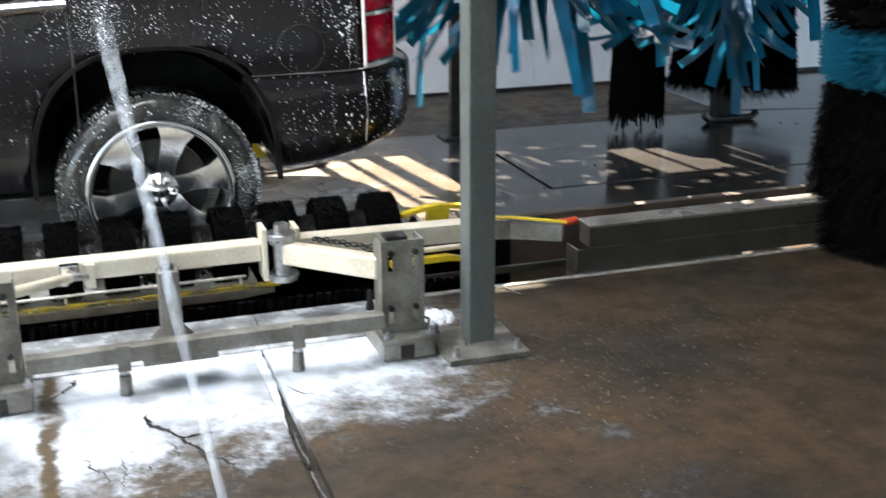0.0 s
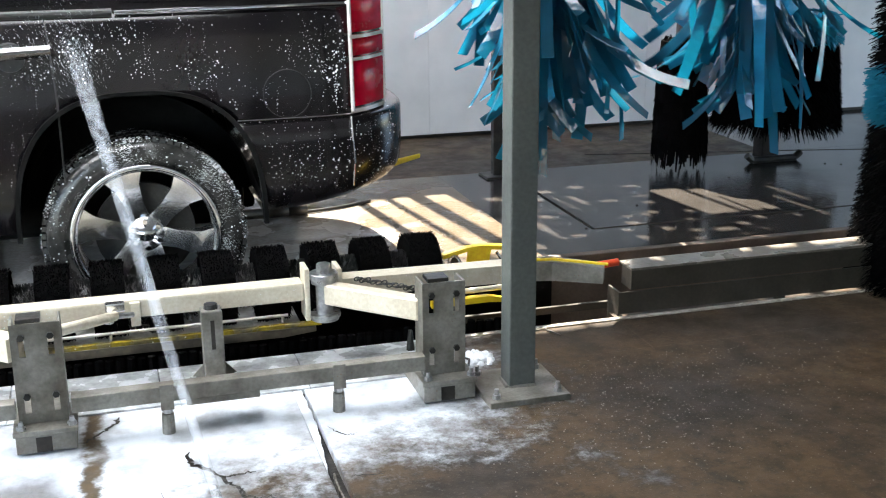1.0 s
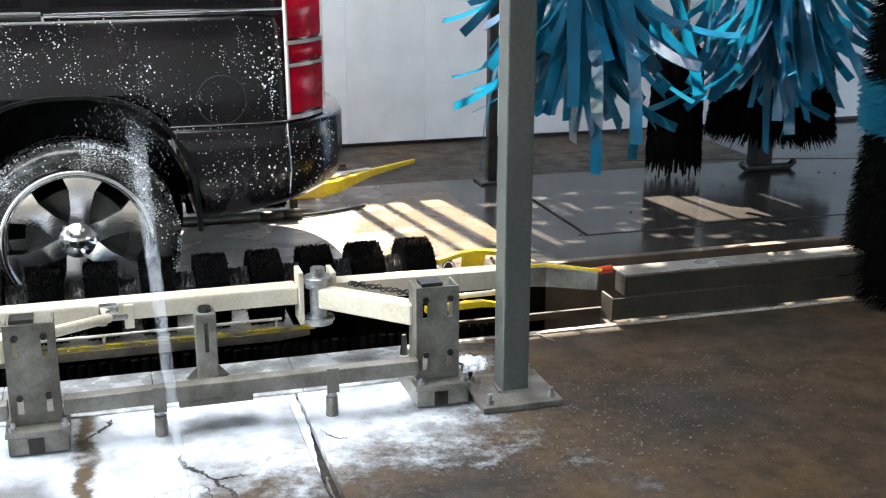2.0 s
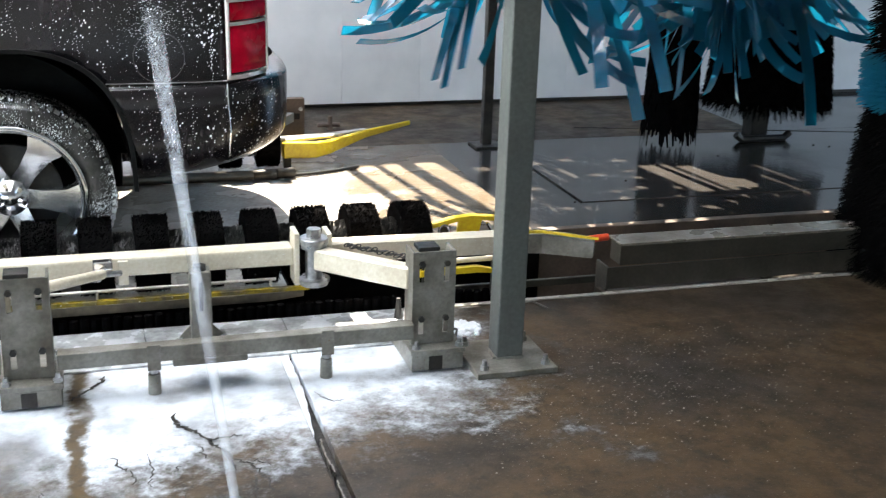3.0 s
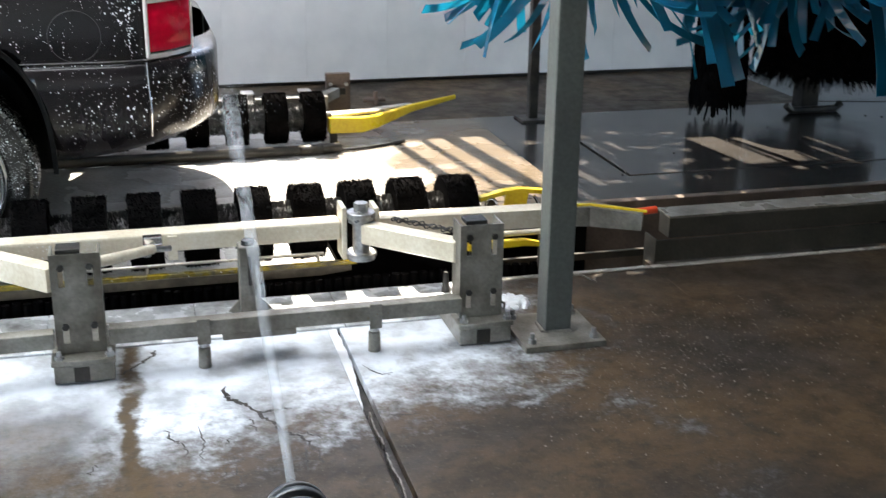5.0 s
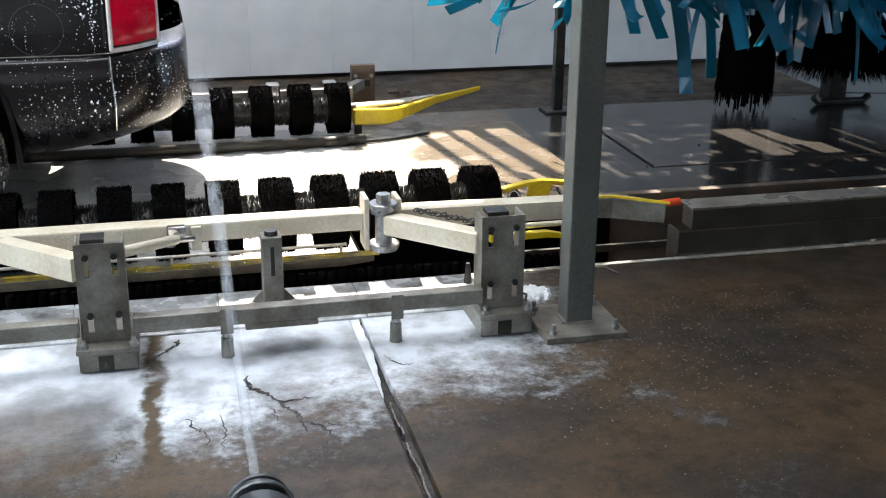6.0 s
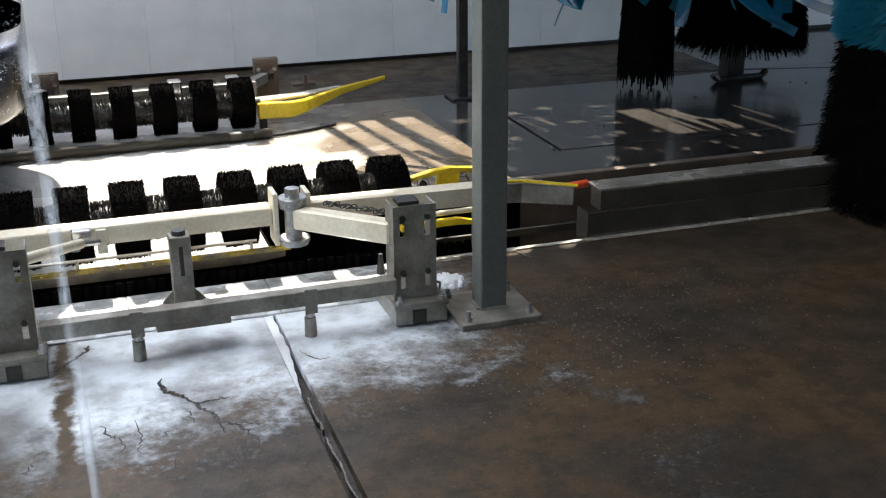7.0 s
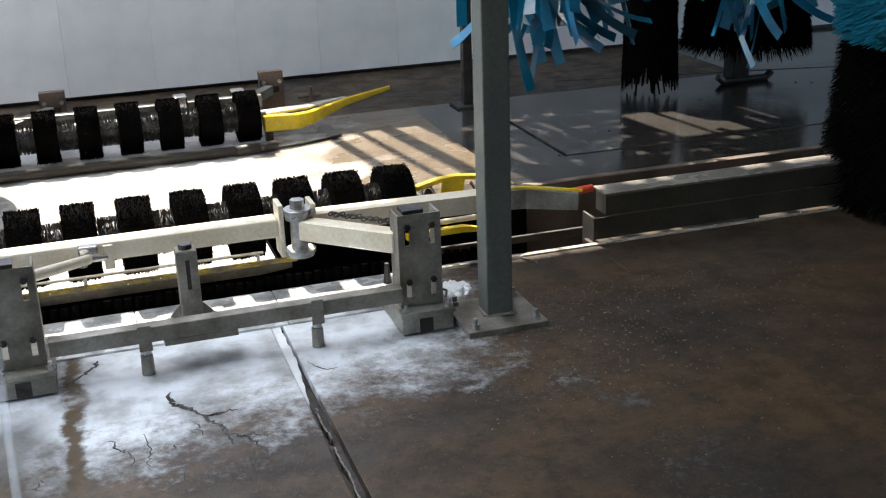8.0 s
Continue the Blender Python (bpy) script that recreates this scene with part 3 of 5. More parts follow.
def upright(x):
    """A slotted channel bracket on a tube foot; x: its near left corner."""
    foot = part("foot", boxed(x, x + 0.176, 3.452, 3.72, 0.006, 0.062, 0.003), M_GALV, stand)
    part("foot_opening", boxed(x + 0.058, x + 0.104, 3.449, 3.47, 0.008, 0.056, 0), M_JOINT, foot, "dark open tube end")
    part("foot_plate", boxed(x - 0.006, x + 0.182, 3.446, 3.73, 0.064, 0.080, 0.003), M_GALV, stand)
    bm = bmesh.new()
    xa, xb, ya, yb, za, zb = x + 0.012, x + 0.158, 3.505, 3.60, 0.081, 0.40
    # one slotted face plate, then the two flanges
    cols = (xa, xa + 0.022, xa + 0.040, xb - 0.040, xb - 0.022, xb)
    slots = ((0.115, 0.165), (0.295, 0.355))
    zs = (za, 0.115, 0.165, 0.295, 0.355, zb)
    grid = [[bm.verts.new((cx, ya, cz)) for cz in zs] for cx in cols]
    for i in range(5):
        for j in range(5):
            if not (i in (1, 3) and j in (1, 3)):
                bm.faces.new((grid[i][j], grid[i + 1][j], grid[i + 1][j + 1], grid[i][j + 1]))
    out = bmesh.ops.extrude_face_region(bm, geom=list(bm.faces))
    for v in out["geom"]:
        if isinstance(v, bmesh.types.BMVert):
            v.co.y += 0.008
    face = part("channel", bm, M_GALV, stand)
    for fx in (xa, xb - 0.008):
        part("flange", boxed(fx, fx + 0.008, ya + 0.0085, yb, za, zb, 0.001), M_GALV, face)
    part("cap", boxed(xa + 0.02, xb - 0.055, ya + 0.004, ya + 0.07, zb + 0.001, zb + 0.014, 0.002), M_DARKMETAL, face, "dark cap plate")
    for s0, s1 in slots:
        for cx in (cols[1] + 0.009, cols[3] + 0.009):
            bm = bmesh.new()
            rod(bm, (cx, ya + 0.001, s1 + 0.004), (cx, ya - 0.008, s1 + 0.004), 0.012, 0.011, 6)
            part("slot_bolt", bm, M_DARKMETAL, face)
    for bx, by in ((x + 0.018, 3.468), (x + 0.166, 3.468), (x + 0.166, 3.65)):
        bm = bmesh.new()
        rod(bm, (bx, by, 0.08), (bx, by, 0.092), 0.015, 0.014, 6)
        rod(bm, (bx, by, 0.092), (bx, by, 0.106), 0.008, 0.007, 8)
        part("foot_bolt", bm, M_BOLT, stand)


for x in (-1.60, -0.318, 0.952):
    upright(x)
part("lower_bar", boxed(-0.15, 0.963, 3.47, 3.52, 0.113, 0.164, 0.004), M_GALV, stand)
part("lower_bar", boxed(-1.43, -0.31, 3.47, 3.52, 0.113, 0.164, 0.004), M_GALV, stand)
part("bar_lug", boxed(0.19, 0.42, 3.475, 3.60, 0.090, 0.112, 0.003), M_GALV, stand)
for x in (0.132, 0.675, -1.13, -0.62):
    leg = part("stud", rodded((x, 3.495, 0.05), (x, 3.495, 0.112), 0.009, 0.009, 10), M_BOLT, stand)
    part("stud_foot", rodded((x, 3.495, 0.0), (x, 3.495, 0.066), 0.021, 0.019, 14), M_GALV, leg)
    part("stud_nut", rodded((x, 3.495, 0.068), (x, 3.495, 0.082), 0.015, 0.015, 6), M_BOLT, leg)
    part("stud_clip", boxed(x - 0.02, x + 0.02, 3.464, 3.469, 0.088, 0.172, 0.002), M_GALV, leg)

# middle support
mid = part("mid_support", boxed(0.280, 0.350, 3.83, 3.90, 0.006, 0.268, 0.006), M_GALV, stand)
bm = bmesh.new()
rod(bm, (0.315, 3.865, 0.268), (0.315, 3.865, 0.284), 0.024, 0.022, 12)
part("support_cap", bm, M_DARKMETAL, mid)
part("support_slot", boxed(0.308, 0.322, 3.8285, 3.835, 0.13, 0.235, 0.002), M_JOINT, mid, "dark slot with scratch marks")
for s in (-1, 1):
    bm = bmesh.new()
    xa = 0.315 + s * 0.035
    prism(bm, [(xa, 0.006), (xa + s * 0.06, 0.006), (xa, 0.07)], 3.86, 3.87)
    part("gusset", bm, M_GALV, mid)
    part("support_bolt", rodded((0.315 + s * 0.075, 3.86, 0.004), (0.315 + s * 0.075, 3.86, 0.028), 0.012, 0.01, 6), M_BOLT, mid)
part("support_base", boxed(0.20, 0.43, 3.80, 3.95, 0.0045, 0.010, 0.002), M_PLATE, mid)

# guide rail: long tube, pivot, arm, flared end
RY0, RY1, RZ0, RZ1 = 3.95, 4.035, 0.230, 0.296
part("guide_rail", boxed(-4.5, 0.650, RY0, RY1, RZ0, RZ1, 0.008), M_CREAM, stand)
part("splice_plate", boxed(0.052, 0.085, RY0 - 0.016, RY0 - 0.001, 0.205, 0.290, 0.003), M_CREAM, stand)
bm = bmesh.new()
sweep(bm, [(0.788, 3.992, 0.263), (1.10, 3.988, 0.260), (1.46, 3.985, 0.256)], 0.08, 0.068)
part("guide_rail_end", bm, M_CREAM, stand)
bm = bmesh.new()
sweep(bm, [(1.463, 3.985, 0.257), (1.60, 3.975, 0.252), (1.775, 3.88, 0.244)], 0.078, 0.074, (0.95, 1.0, 0.85))
part("flared_end", bm, M_GALV, stand, "dull steel flared rail end")
bm = bmesh.new()
sweep(bm, [(1.42, 3.952, 0.303), (1.59, 3.94, 0.300), (1.775, 3.845, 0.290)], 0.012, 0.008)
part("edge_strip", bm, M_YELLOW, stand, "worn yellow edge strip")
part("end_marker", rodded((1.50, 4.035, 0.205), (1.915, 4.06, 0.222), 0.015, 0.015, 12), M_RED, stand, "red plastic end piece")
pivot = part("pivot", boxed(0.652, 0.670, 3.93, 4.03, 0.16, 0.352, 0.004), M_CREAM, stand)
part("pivot_cheek", boxed(0.768, 0.786, 3.93, 4.03, 0.20, 0.345, 0.004), M_CREAM, pivot)
bm = bmesh.new()
lathe(bm, [(0.0, 0.16), (0.05, 0.16), (0.05, 0.172), (0.056, 0.172), (0.056, 0.184), (0.03, 0.184), (0.03, 0.296), (0.046, 0.296), (0.046, 0.312), (0.052, 0.312), (0.052, 0.332), (0.049, 0.334), (0.0, 0.334)], 32, "z")
part("pivot_pin", bm, M_BOLT, pivot, "zinc pivot pin with washers", False, pose(0.722, 3.94, 0))
part("pivot_head", rodded((0.722, 3.94, 0.334), (0.722, 3.94, 0.366), 0.026, 0.026, 6), M_BOLT, pivot)
bm = bmesh.new()
sweep(bm, [(0.735, 3.92, 0.262), (0.985, 3.575, 0.292)], 0.06, 0.075)
bmesh.ops.bevel(bm, geom=list(bm.edges), offset=0.006, segments=1, affect="EDGES")
part("arm", bm, M_CREAM, stand)
bm = bmesh.new()
for k in range(26):
    u = k / 25
    c = Vector((0.84 + 0.20 * u, 3.93 - 0.20 * u, 0.30 + 0.004 * math.sin(k * 2)))
    a = 0 if k % 2 else math.pi / 2
    ring = [c + Vector((0.011 * math.cos(q) * 0.8, -0.011 * math.cos(q) * 0.7 + 0.007 * math.sin(q) * math.cos(a), 0.007 * math.sin(q) * math.sin(a) + 0.004 * math.cos(q))) for q in [i * math.tau / 8 for i in range(8)]]
    for i in range(8):
        rod(bm, ring[i], ring[(i + 1) % 8], 0.0025, 0.0025, 5, False)
part("chain", bm, M_DARKMETAL, stand, "dark steel chain beside the arm")
# second arm and tie rod at the next bracket
bm = bmesh.new()
sweep(bm, [(-0.56, 3.92, 0.262), (-0.30, 3.60, 0.292)], 0.06, 0.075)
part("arm", bm, M_CREAM, stand)
part("tie_rod", rodded((-0.20, 3.60, 0.330), (0.0, 3.90, 0.262), 0.019, 0.017, 14), M_CREAM, stand)
part("tie_link", rodded((-0.01, 3.89, 0.264), (0.06, 3.932, 0.250), 0.010, 0.010, 8), M_BOLT, stand)
part("tie_bracket", boxed(-0.03, 0.035, 3.915, 3.948, 0.268, 0.300, 0.006), M_CHROME, stand)
part("tie_bolt", rodded((-0.02, 3.91, 0.235), (-0.02, 3.91, 0.262), 0.016, 0.016, 8), M_BOLT, stand)
tagged(part("anchor_stub", rodded((1.035, 3.938, 0.004), (1.035, 3.938, 0.08), 0.016, 0.008, 8), M_DARKMETAL), "dark pointed anchor stub on the cover plate", "bolt")
bm = bmesh.new()
rod(bm, (1.585, 3.99, 0.004), (1.615, 3.90, 0.006), 0.004, 0.003, 6)
rod(bm, (1.50, 3.985, 0.003), (1.585, 3.99, 0.004), 0.003, 0.003, 6)
tagged(part("wire", bm, M_GALV), "short bent pale wire on the floor", "wire")
bm = bmesh.new()
pts = [(1.14 + 0.05 * math.cos(a) + 0.02 * math.sin(3 * a), 3.72 + 0.085 * math.sin(a), 0.006 + 0.01 * abs(math.sin(2 * a))) for a in [i * 0.45 for i in range(15)]]
for a, b in zip(pts, pts[1:]):
    rod(bm, a, b, 0.004, 0.004, 6, False)
tagged(part("loose_cable", bm, M_DARKMETAL), "thin dark cable looped beside the bracket foot", "cable")


# heap of suds beside the bracket foot
hg = random.Random(8)
bm = bmesh.new()
for _ in range(60):
    a, d = hg.uniform(0, math.tau), hg.random() ** 0.7
    r = 0.020 - 0.011 * d + 0.004 * hg.random()
    x, y = 1.245 + 0.055 * d * math.cos(a), 3.785 + 0.075 * d * math.sin(a)
    rings = []
    for z, k in ((0.0, 1.0), (r * 0.5, 0.86), (r * 0.85, 0.45)):
        rings.append([bm.verts.new((x + r * k * math.cos(q), y + r * k * math.sin(q), z)) for q in [i * math.tau / 8 for i in range(8)]])
    for p, q in zip(rings, rings[1:]):
        for i in range(8):
            bm.faces.new((p[i], p[(i + 1) % 8], q[(i + 1) % 8], q[i]))
    bm.faces.new(rings[-1])
tagged(part("foam_heap", bm, M_SUDS, smooth=True), "small heap of white suds beside the bracket foot", "suds")


# ---- roller brushes ----
def bristle_disc(r_core, r, w, n, seed):
    """A short round brush about the x axis: a dense core with bristle tips standing out of it."""
    g = random.Random(seed)
    bm = bmesh.new()
    ring = []
    for x in (-w / 2, w / 2):
        ring.append([bm.verts.new((x, r_core * math.cos(a), r_core * math.sin(a))) for a in [i * math.tau / 28 for i in range(28)]])
    for k in range(28):
        bm.faces.new((ring[0][k], ring[0][(k + 1) % 28], ring[1][(k + 1) % 28], ring[1][k]))
    bm.faces.new(ring[0])
    bm.faces.new(ring[1][::-1])
    for _ in range(n):
        a, x = g.uniform(0, math.tau), g.uniform(-w / 2, w / 2)
        t = 0.0018
        rr = r * g.uniform(0.965, 1.025)
        da, dx = g.gauss(0, 0.025), g.gauss(0, 0.004)
        p = Vector((x, r_core * 0.9 * math.cos(a), r_core * 0.9 * math.sin(a)))
        q = Vector((x + dx, rr * math.cos(a + da), rr * math.sin(a + da)))
        s = Vector((t, 0, 0)) if g.random() < 0.5 else Vector((0, -math.sin(a) * t, math.cos(a) * t))
        bm.faces.new([bm.verts.new(v) for v in (p - s, p + s, q + s * 0.7, q - s * 0.7)])
    return bm


def roller(y, z, first, count, step, name_label, r, w):
    th = thing("roller_brush", name_label, "brush", pose(0, y, z), "roller brushes")
    part("shaft", rodded((first - step * count, 0, 0), (first + 0.10, 0, 0), 0.022, 0.022, 12), M_GALV, th)
    big = part("bristle_block", bristle_disc(r * 0.955, r, w, 3600, 3), M_BRISTLE, th, m=pose(first, 0, 0))
    gap = part("bristle_gap", bristle_disc(r * 0.42, r * 0.58, step - w, 1100, 4), M_PALEBRISTLE, th, m=pose(first - step / 2, 0, 0))
    for k in range(1, count):
        again(big, th, pose(first - k * step + rnd.uniform(-0.004, 0.004), 0, 0, rnd.uniform(0, 360)))
        again(gap, th, pose(first - (k + 0.5) * step, 0, 0, rnd.uniform(0, 360)))
    return th


roller(4.285, 0.200, 1.168, 24, 0.1965, "black bristle roller brush lying behind the near guide rail", 0.143, 0.118)
roller(6.19, 0.155, 0.905, 22, 0.2035, "black bristle roller brush lying along the far track", 0.135, 0.112)

# ---- near track below the roller ----
# worn yellow paint; its pale spots put sun glints into the colour
M_OLDYELLOW = material("worn_yellow_paint", (0.40, 0.29, 0.025), (0.06, 0.05, 0.03), 0.12, 0.35, scale=13, bump=0.15, spots=(0.75, 0.72, 0.6), spot_scale=38, spot_cut=0.10)
M_OLIVE = material("dirty_brown_paint", (0.17, 0.14, 0.10), (0.05, 0.042, 0.032), 0.35, 0.6, scale=9, bump=0.1)
track = thing("near_track", "yellow edged conveyor track in the dark trench", "track")
bm = bmesh.new()
sweep(bm, [(-4.5, 4.13, 0.074), (0.66, 4.13, 0.078), (0.74, 4.135, 0.076)], 0.022, 0.014)
part("yellow_tube", bm, M_OLDYELLOW, track)
bm = bmesh.new()
rod(bm, (-4.5, 4.15, 0.106), (0.62, 4.15, 0.112), 0.006, 0.006, 10)
for wx in (-2.6, -1.3, -0.02, 0.60):
    rod(bm, (wx, 4.15, 0.055), (wx, 4.15, 0.113), 0.006, 0.006, 8)
part("wet_rod", bm, M_WET_AND_SUNLIT, track, "thin wet steel rod above the yellow tube")
bm = bmesh.new()
sweep(bm, [(-4.5, 4.128, 0.052), (0.60, 4.128, 0.054), (0.72, 4.132, 0.056)], 0.026, 0.032, (1, 1, 0.6))
part("lower_tube", bm, M_OLIVE, track)
bm = bmesh.new()
sweep(bm, [(1.17, 4.13, 0.100), (1.40, 4.13, 0.104), (1.49, 4.132, 0.088)], 0.03, 0.024, (1, 1, 0.6))
part("yellow_stub", bm, M_YELLOW, track)
part("pale_pipe", rodded((1.14, 4.14, 0.136), (1.48, 4.14, 0.140), 0.011, 0.011, 12), M_CREAM, track, "pale wet pipe")
for wx in (1.18, 1.46):
    part("pipe_stay", boxed(wx, wx + 0.012, 4.124, 4.136, -0.50, 0.128, 0.001), M_DARKMETAL, track)
part("track_lip", boxed(1.16, 2.6, 4.226, 4.244, -0.03, 0.0, 0.004), M_BEAM, track)
cage = thing("yellow_roller_frame", "yellow bent steel frame at the roller brush end", "frame")
bm = bmesh.new()
sweep(bm, [(1.235, 4.20, 0.268), (1.33, 4.21, 0.286), (1.40, 4.22, 0.288), (1.52, 4.24, 0.270), (1.62, 4.27, 0.252)], 0.034, 0.016)
part("top_bar", bm, M_YELLOW, cage)
bm = bmesh.new()
prism(bm, [(1.335, 0.20), (1.345, 0.279), (1.44, 0.279), (1.425, 0.20)], 4.205, 4.215)
part("side_plate", bm, M_YELLOW, cage)
bm = bmesh.new()
loop = [(1.262, 4.19, 0.20), (1.262, 4.19, 0.250), (1.268, 4.19, 0.264), (1.280, 4.19, 0.270), (1.294, 4.19, 0.264), (1.304, 4.19, 0.245), (1.315, 4.19, 0.20)]
for a, b in zip(loop, loop[1:]):
    rod(bm, a, b, 0.006, 0.006, 8)
part("frame_loop", bm, M_CHROME, cage, "bright steel loop")
part("frame_rod", rodded((1.46, 4.20, 0.265), (1.50, 4.20, 0.20), 0.006, 0.006, 8), M_CHROME, cage, "bright steel rod")
part("frame_leg", boxed(1.28, 1.31, 4.225, 4.26, -0.50, 0.27, 0.004), M_DARKMETAL, cage)
# black conveyor blocks standing low in the trench, each with a row of knobs
block_body = knob_piece = None
for k in range(18):
    block = thing("rubber_block", "black knobbly rubber block in the trench", "block", pose(-3.0 + k * 0.2535, 4.06, 0), "rubber blocks in the trench")
    if block_body is None:
        block_body = part("body", boxed(-0.015, 0.235, -0.015, 0.015, -0.50, -0.01, 0.002), M_BRISTLE, block)
        knob_piece = part("knob", rodded((0, 0, -0.02), (0, 0, 0.043), 0.021, 0.015, 8), M_BRISTLE, block)
    else:
        again(block_body, block, Matrix())
        again(knob_piece, block, pose(0, 0, 0.004 * rnd.random()))
    for i in range(1, 7):
        again(knob_piece, block, pose(i * 0.036, 0, 0.006 * rnd.random() - 0.003))

# ---- stepped beam beside the conveyor channel ----
beam = thing("stepped_beam", "grey stepped steel beam along the conveyor channel", "beam")
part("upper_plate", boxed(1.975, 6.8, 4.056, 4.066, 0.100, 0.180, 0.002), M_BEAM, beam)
part("top_plate", boxed(1.975, 6.8, 4.056, 4.178, 0.181, 0.190, 0.002), M_TOPPLATE, beam, "top plate coloured paler for the sun on it")
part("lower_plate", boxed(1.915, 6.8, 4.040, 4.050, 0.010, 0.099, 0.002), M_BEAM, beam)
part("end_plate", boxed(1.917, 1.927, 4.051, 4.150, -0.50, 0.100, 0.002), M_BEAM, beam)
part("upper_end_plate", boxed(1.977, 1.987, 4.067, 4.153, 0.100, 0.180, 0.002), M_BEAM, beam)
for x in (2.62, 3.35, 4.1, 5.0, 6.0):
    part("foot", boxed(x, x + 0.05, 4.040, 4.055, 0.0, 0.0095, 0.002), M_BEAM, beam)
# pale strip added for the bright sun line at the beam's foot
tagged(part("edge_strip", boxed(1.135, 6.8, 4.002, 4.028, 0.0, 0.005, 0.001), M_WET_AND_SUNLIT), "pale strip added along the trench edge as a sunlit line", "strip", kind="structure")
side = tagged(part("channel_wall", boxed(1.935, 9.0, 4.80, 4.852, -0.50, 0.02, 0.006), M_RUST), "stained rusty steel side of the conveyor channel", "channel", kind="structure")

# ---- far track ----
bm = bmesh.new()
pts = [(-4.5, 5.95, 0.03), (0.80, 5.97, 0.03), (0.92, 5.985, 0.029), (1.02, 6.01, 0.027)]
for a, b in zip(pts, pts[1:]):
    rod(bm, a, b, 0.026, 0.026, 14, True)
tagged(part("floor_tube", bm, M_BEAM, smooth=True), "grey round guide tube along the wet lane floor", "tube")
# thin dark line curving on from the tube's end
bm = bmesh.new()
pts = [(1.02 + 0.38 * u, 6.01 + 0.14 * u ** 1.6, 0.012 - 0.004 * u) for u in [i / 9 for i in range(10)]]
for a, b in zip(pts, pts[1:]):
    rod(bm, a, b, 0.008, 0.008, 8, False)
tagged(part("floor_hose", bm, M_DARKMETAL, smooth=True), "thin dark line curving over the wet lane", "hose")
fork = thing("yellow_guide_arm", "yellow painted steel guide arm at the far brush", "guide arm")
bm = bmesh.new()
sweep(bm, [(0.985, 6.16, 0.112), (1.17, 6.18, 0.102), (1.25, 6.21, 0.108), (1.49, 6.40, 0.128), (1.81, 6.60, 0.14)], 0.05, 0.085, (1.0, 0.95, 0.8, 0.5, 0.3))
bmesh.ops.bevel(bm, geom=list(bm.edges), offset=0.005, segments=1, affect="EDGES")
part("arm", bm, M_YELLOW, fork)
# pale plate puts the white reflection on the arm's top into colour
bm = bmesh.new()
sweep(bm, [(0.985, 6.24, 0.150), (1.25, 6.30, 0.150), (1.50, 6.43, 0.150)], 0.10, 0.012, (1, 0.8, 0.3))
part("top_plate", bm, M_WET_AND_SUNLIT, fork, "pale top plate with the arm's bright reflection in its colour")
part("leg", boxed(1.00, 1.04, 6.20, 6.24, 0, 0.14, 0.004), M_DARKMETAL, fork)
for x in (-2.40, -1.25, -0.065, 1.12):
    br = thing("far_bracket", "rusty galvanised slotted bracket before the white wall", "bracket", pose(x, 6.6, 0), "far brackets")
    part("channel", boxed(-0.068, 0.068, 0, 0.05, 0.06, 0.30, 0.004), M_RUST, br, "rust-stained channel")
    part("foot", boxed(-0.08, 0.08, -0.05, 0.18, 0, 0.058, 0.004), M_GALV, br)
    part("slot", boxed(-0.04, 0.04, -0.003, 0.004, 0.18, 0.215, 0.002), M_JOINT, br, "dark slot")
    for dx in (-0.045, 0.045):
        part("bolt", rodded((dx, -0.012, 0.24), (dx, 0.0, 0.24), 0.011, 0.012, 6), M_BOLT, br)
    if x > -2:
        bm = bmesh.new()
        sweep(bm, [(-0.02, -0.02, 0.20), (-0.22, -0.3, 0.19)], 0.05, 0.05)
        part("arm", bm, M_GALV, br)
far_rail = thing("far_guide_rail", "wet galvanised guide rail behind the far roller brush", "guide rail")
part("rail", boxed(-4.5, 1.02, 6.36, 6.42, 0.15, 0.225, 0.006), M_GALV, far_rail)
for x in (-1.9, -0.75, 0.55, 0.86):
    part("clamp", boxed(x, x + 0.07, 6.34, 6.44, 0.19, 0.26, 0.01), M_CHROME, far_rail)
tap = thing("wall_tap", "small rusty pipe fitting at the foot of the wall", "pipe", pose(1.42, 7.1, 0))
part("pipe", rodded((-0.06, 0, 0.03), (0.08, 0, 0.03), 0.013, 0.013, 10), M_RUST, tap)
part("valve", rodded((0.02, 0, 0.0), (0.02, 0, 0.085), 0.018, 0.014, 10), M_RUST, tap)

# ---- far columns ----
for x, y, w in ((2.26, 6.52, 0.055), (4.03, 6.45, 0.115)):
    c = thing("steel_column", "dark grey steel column standing on the wet floor", "column", pose(x, y, 0), "far columns")
    part("column", boxed(-w / 2, w / 2, -w / 2, w / 2, 0.012, 3.49, 0.005), M_DARKMETAL, c)
    part("base_plate", boxed(-0.085, 0.085, -0.085, 0.085, 0, 0.013, 0.003), M_DARKMETAL, c)
    if x > 3:
        bm = bmesh.new()
        pts = [(-0.19, -0.10, 0.05), (-0.15, -0.10, 0.018), (0.15, -0.10, 0.018), (0.19, -0.10, 0.05)]
        for a, b in zip(pts, pts[1:]):
            rod(bm, a, b, 0.022, 0.022, 10)
        part("foot_bracket", bm, M_DARKMETAL, c)
for x, y in ((2.75, 5.62), (3.2, 5.9), (3.55, 6.05), (4.3, 6.2), (4.38, 6.15), (2.31, 5.28)):
    bm = bmesh.new()
    lathe(bm, [(0.0, 0.0), (0.008, 0.0), (0.007, 0.003), (0.004, 0.005), (0.0, 0.0055)], 7, "z")
    tagged(part("pebble", bm, M_JOINT, m=pose(x, y, 0.0)), "small dark bit of dirt on the slab", "dirt", "dirt bits")


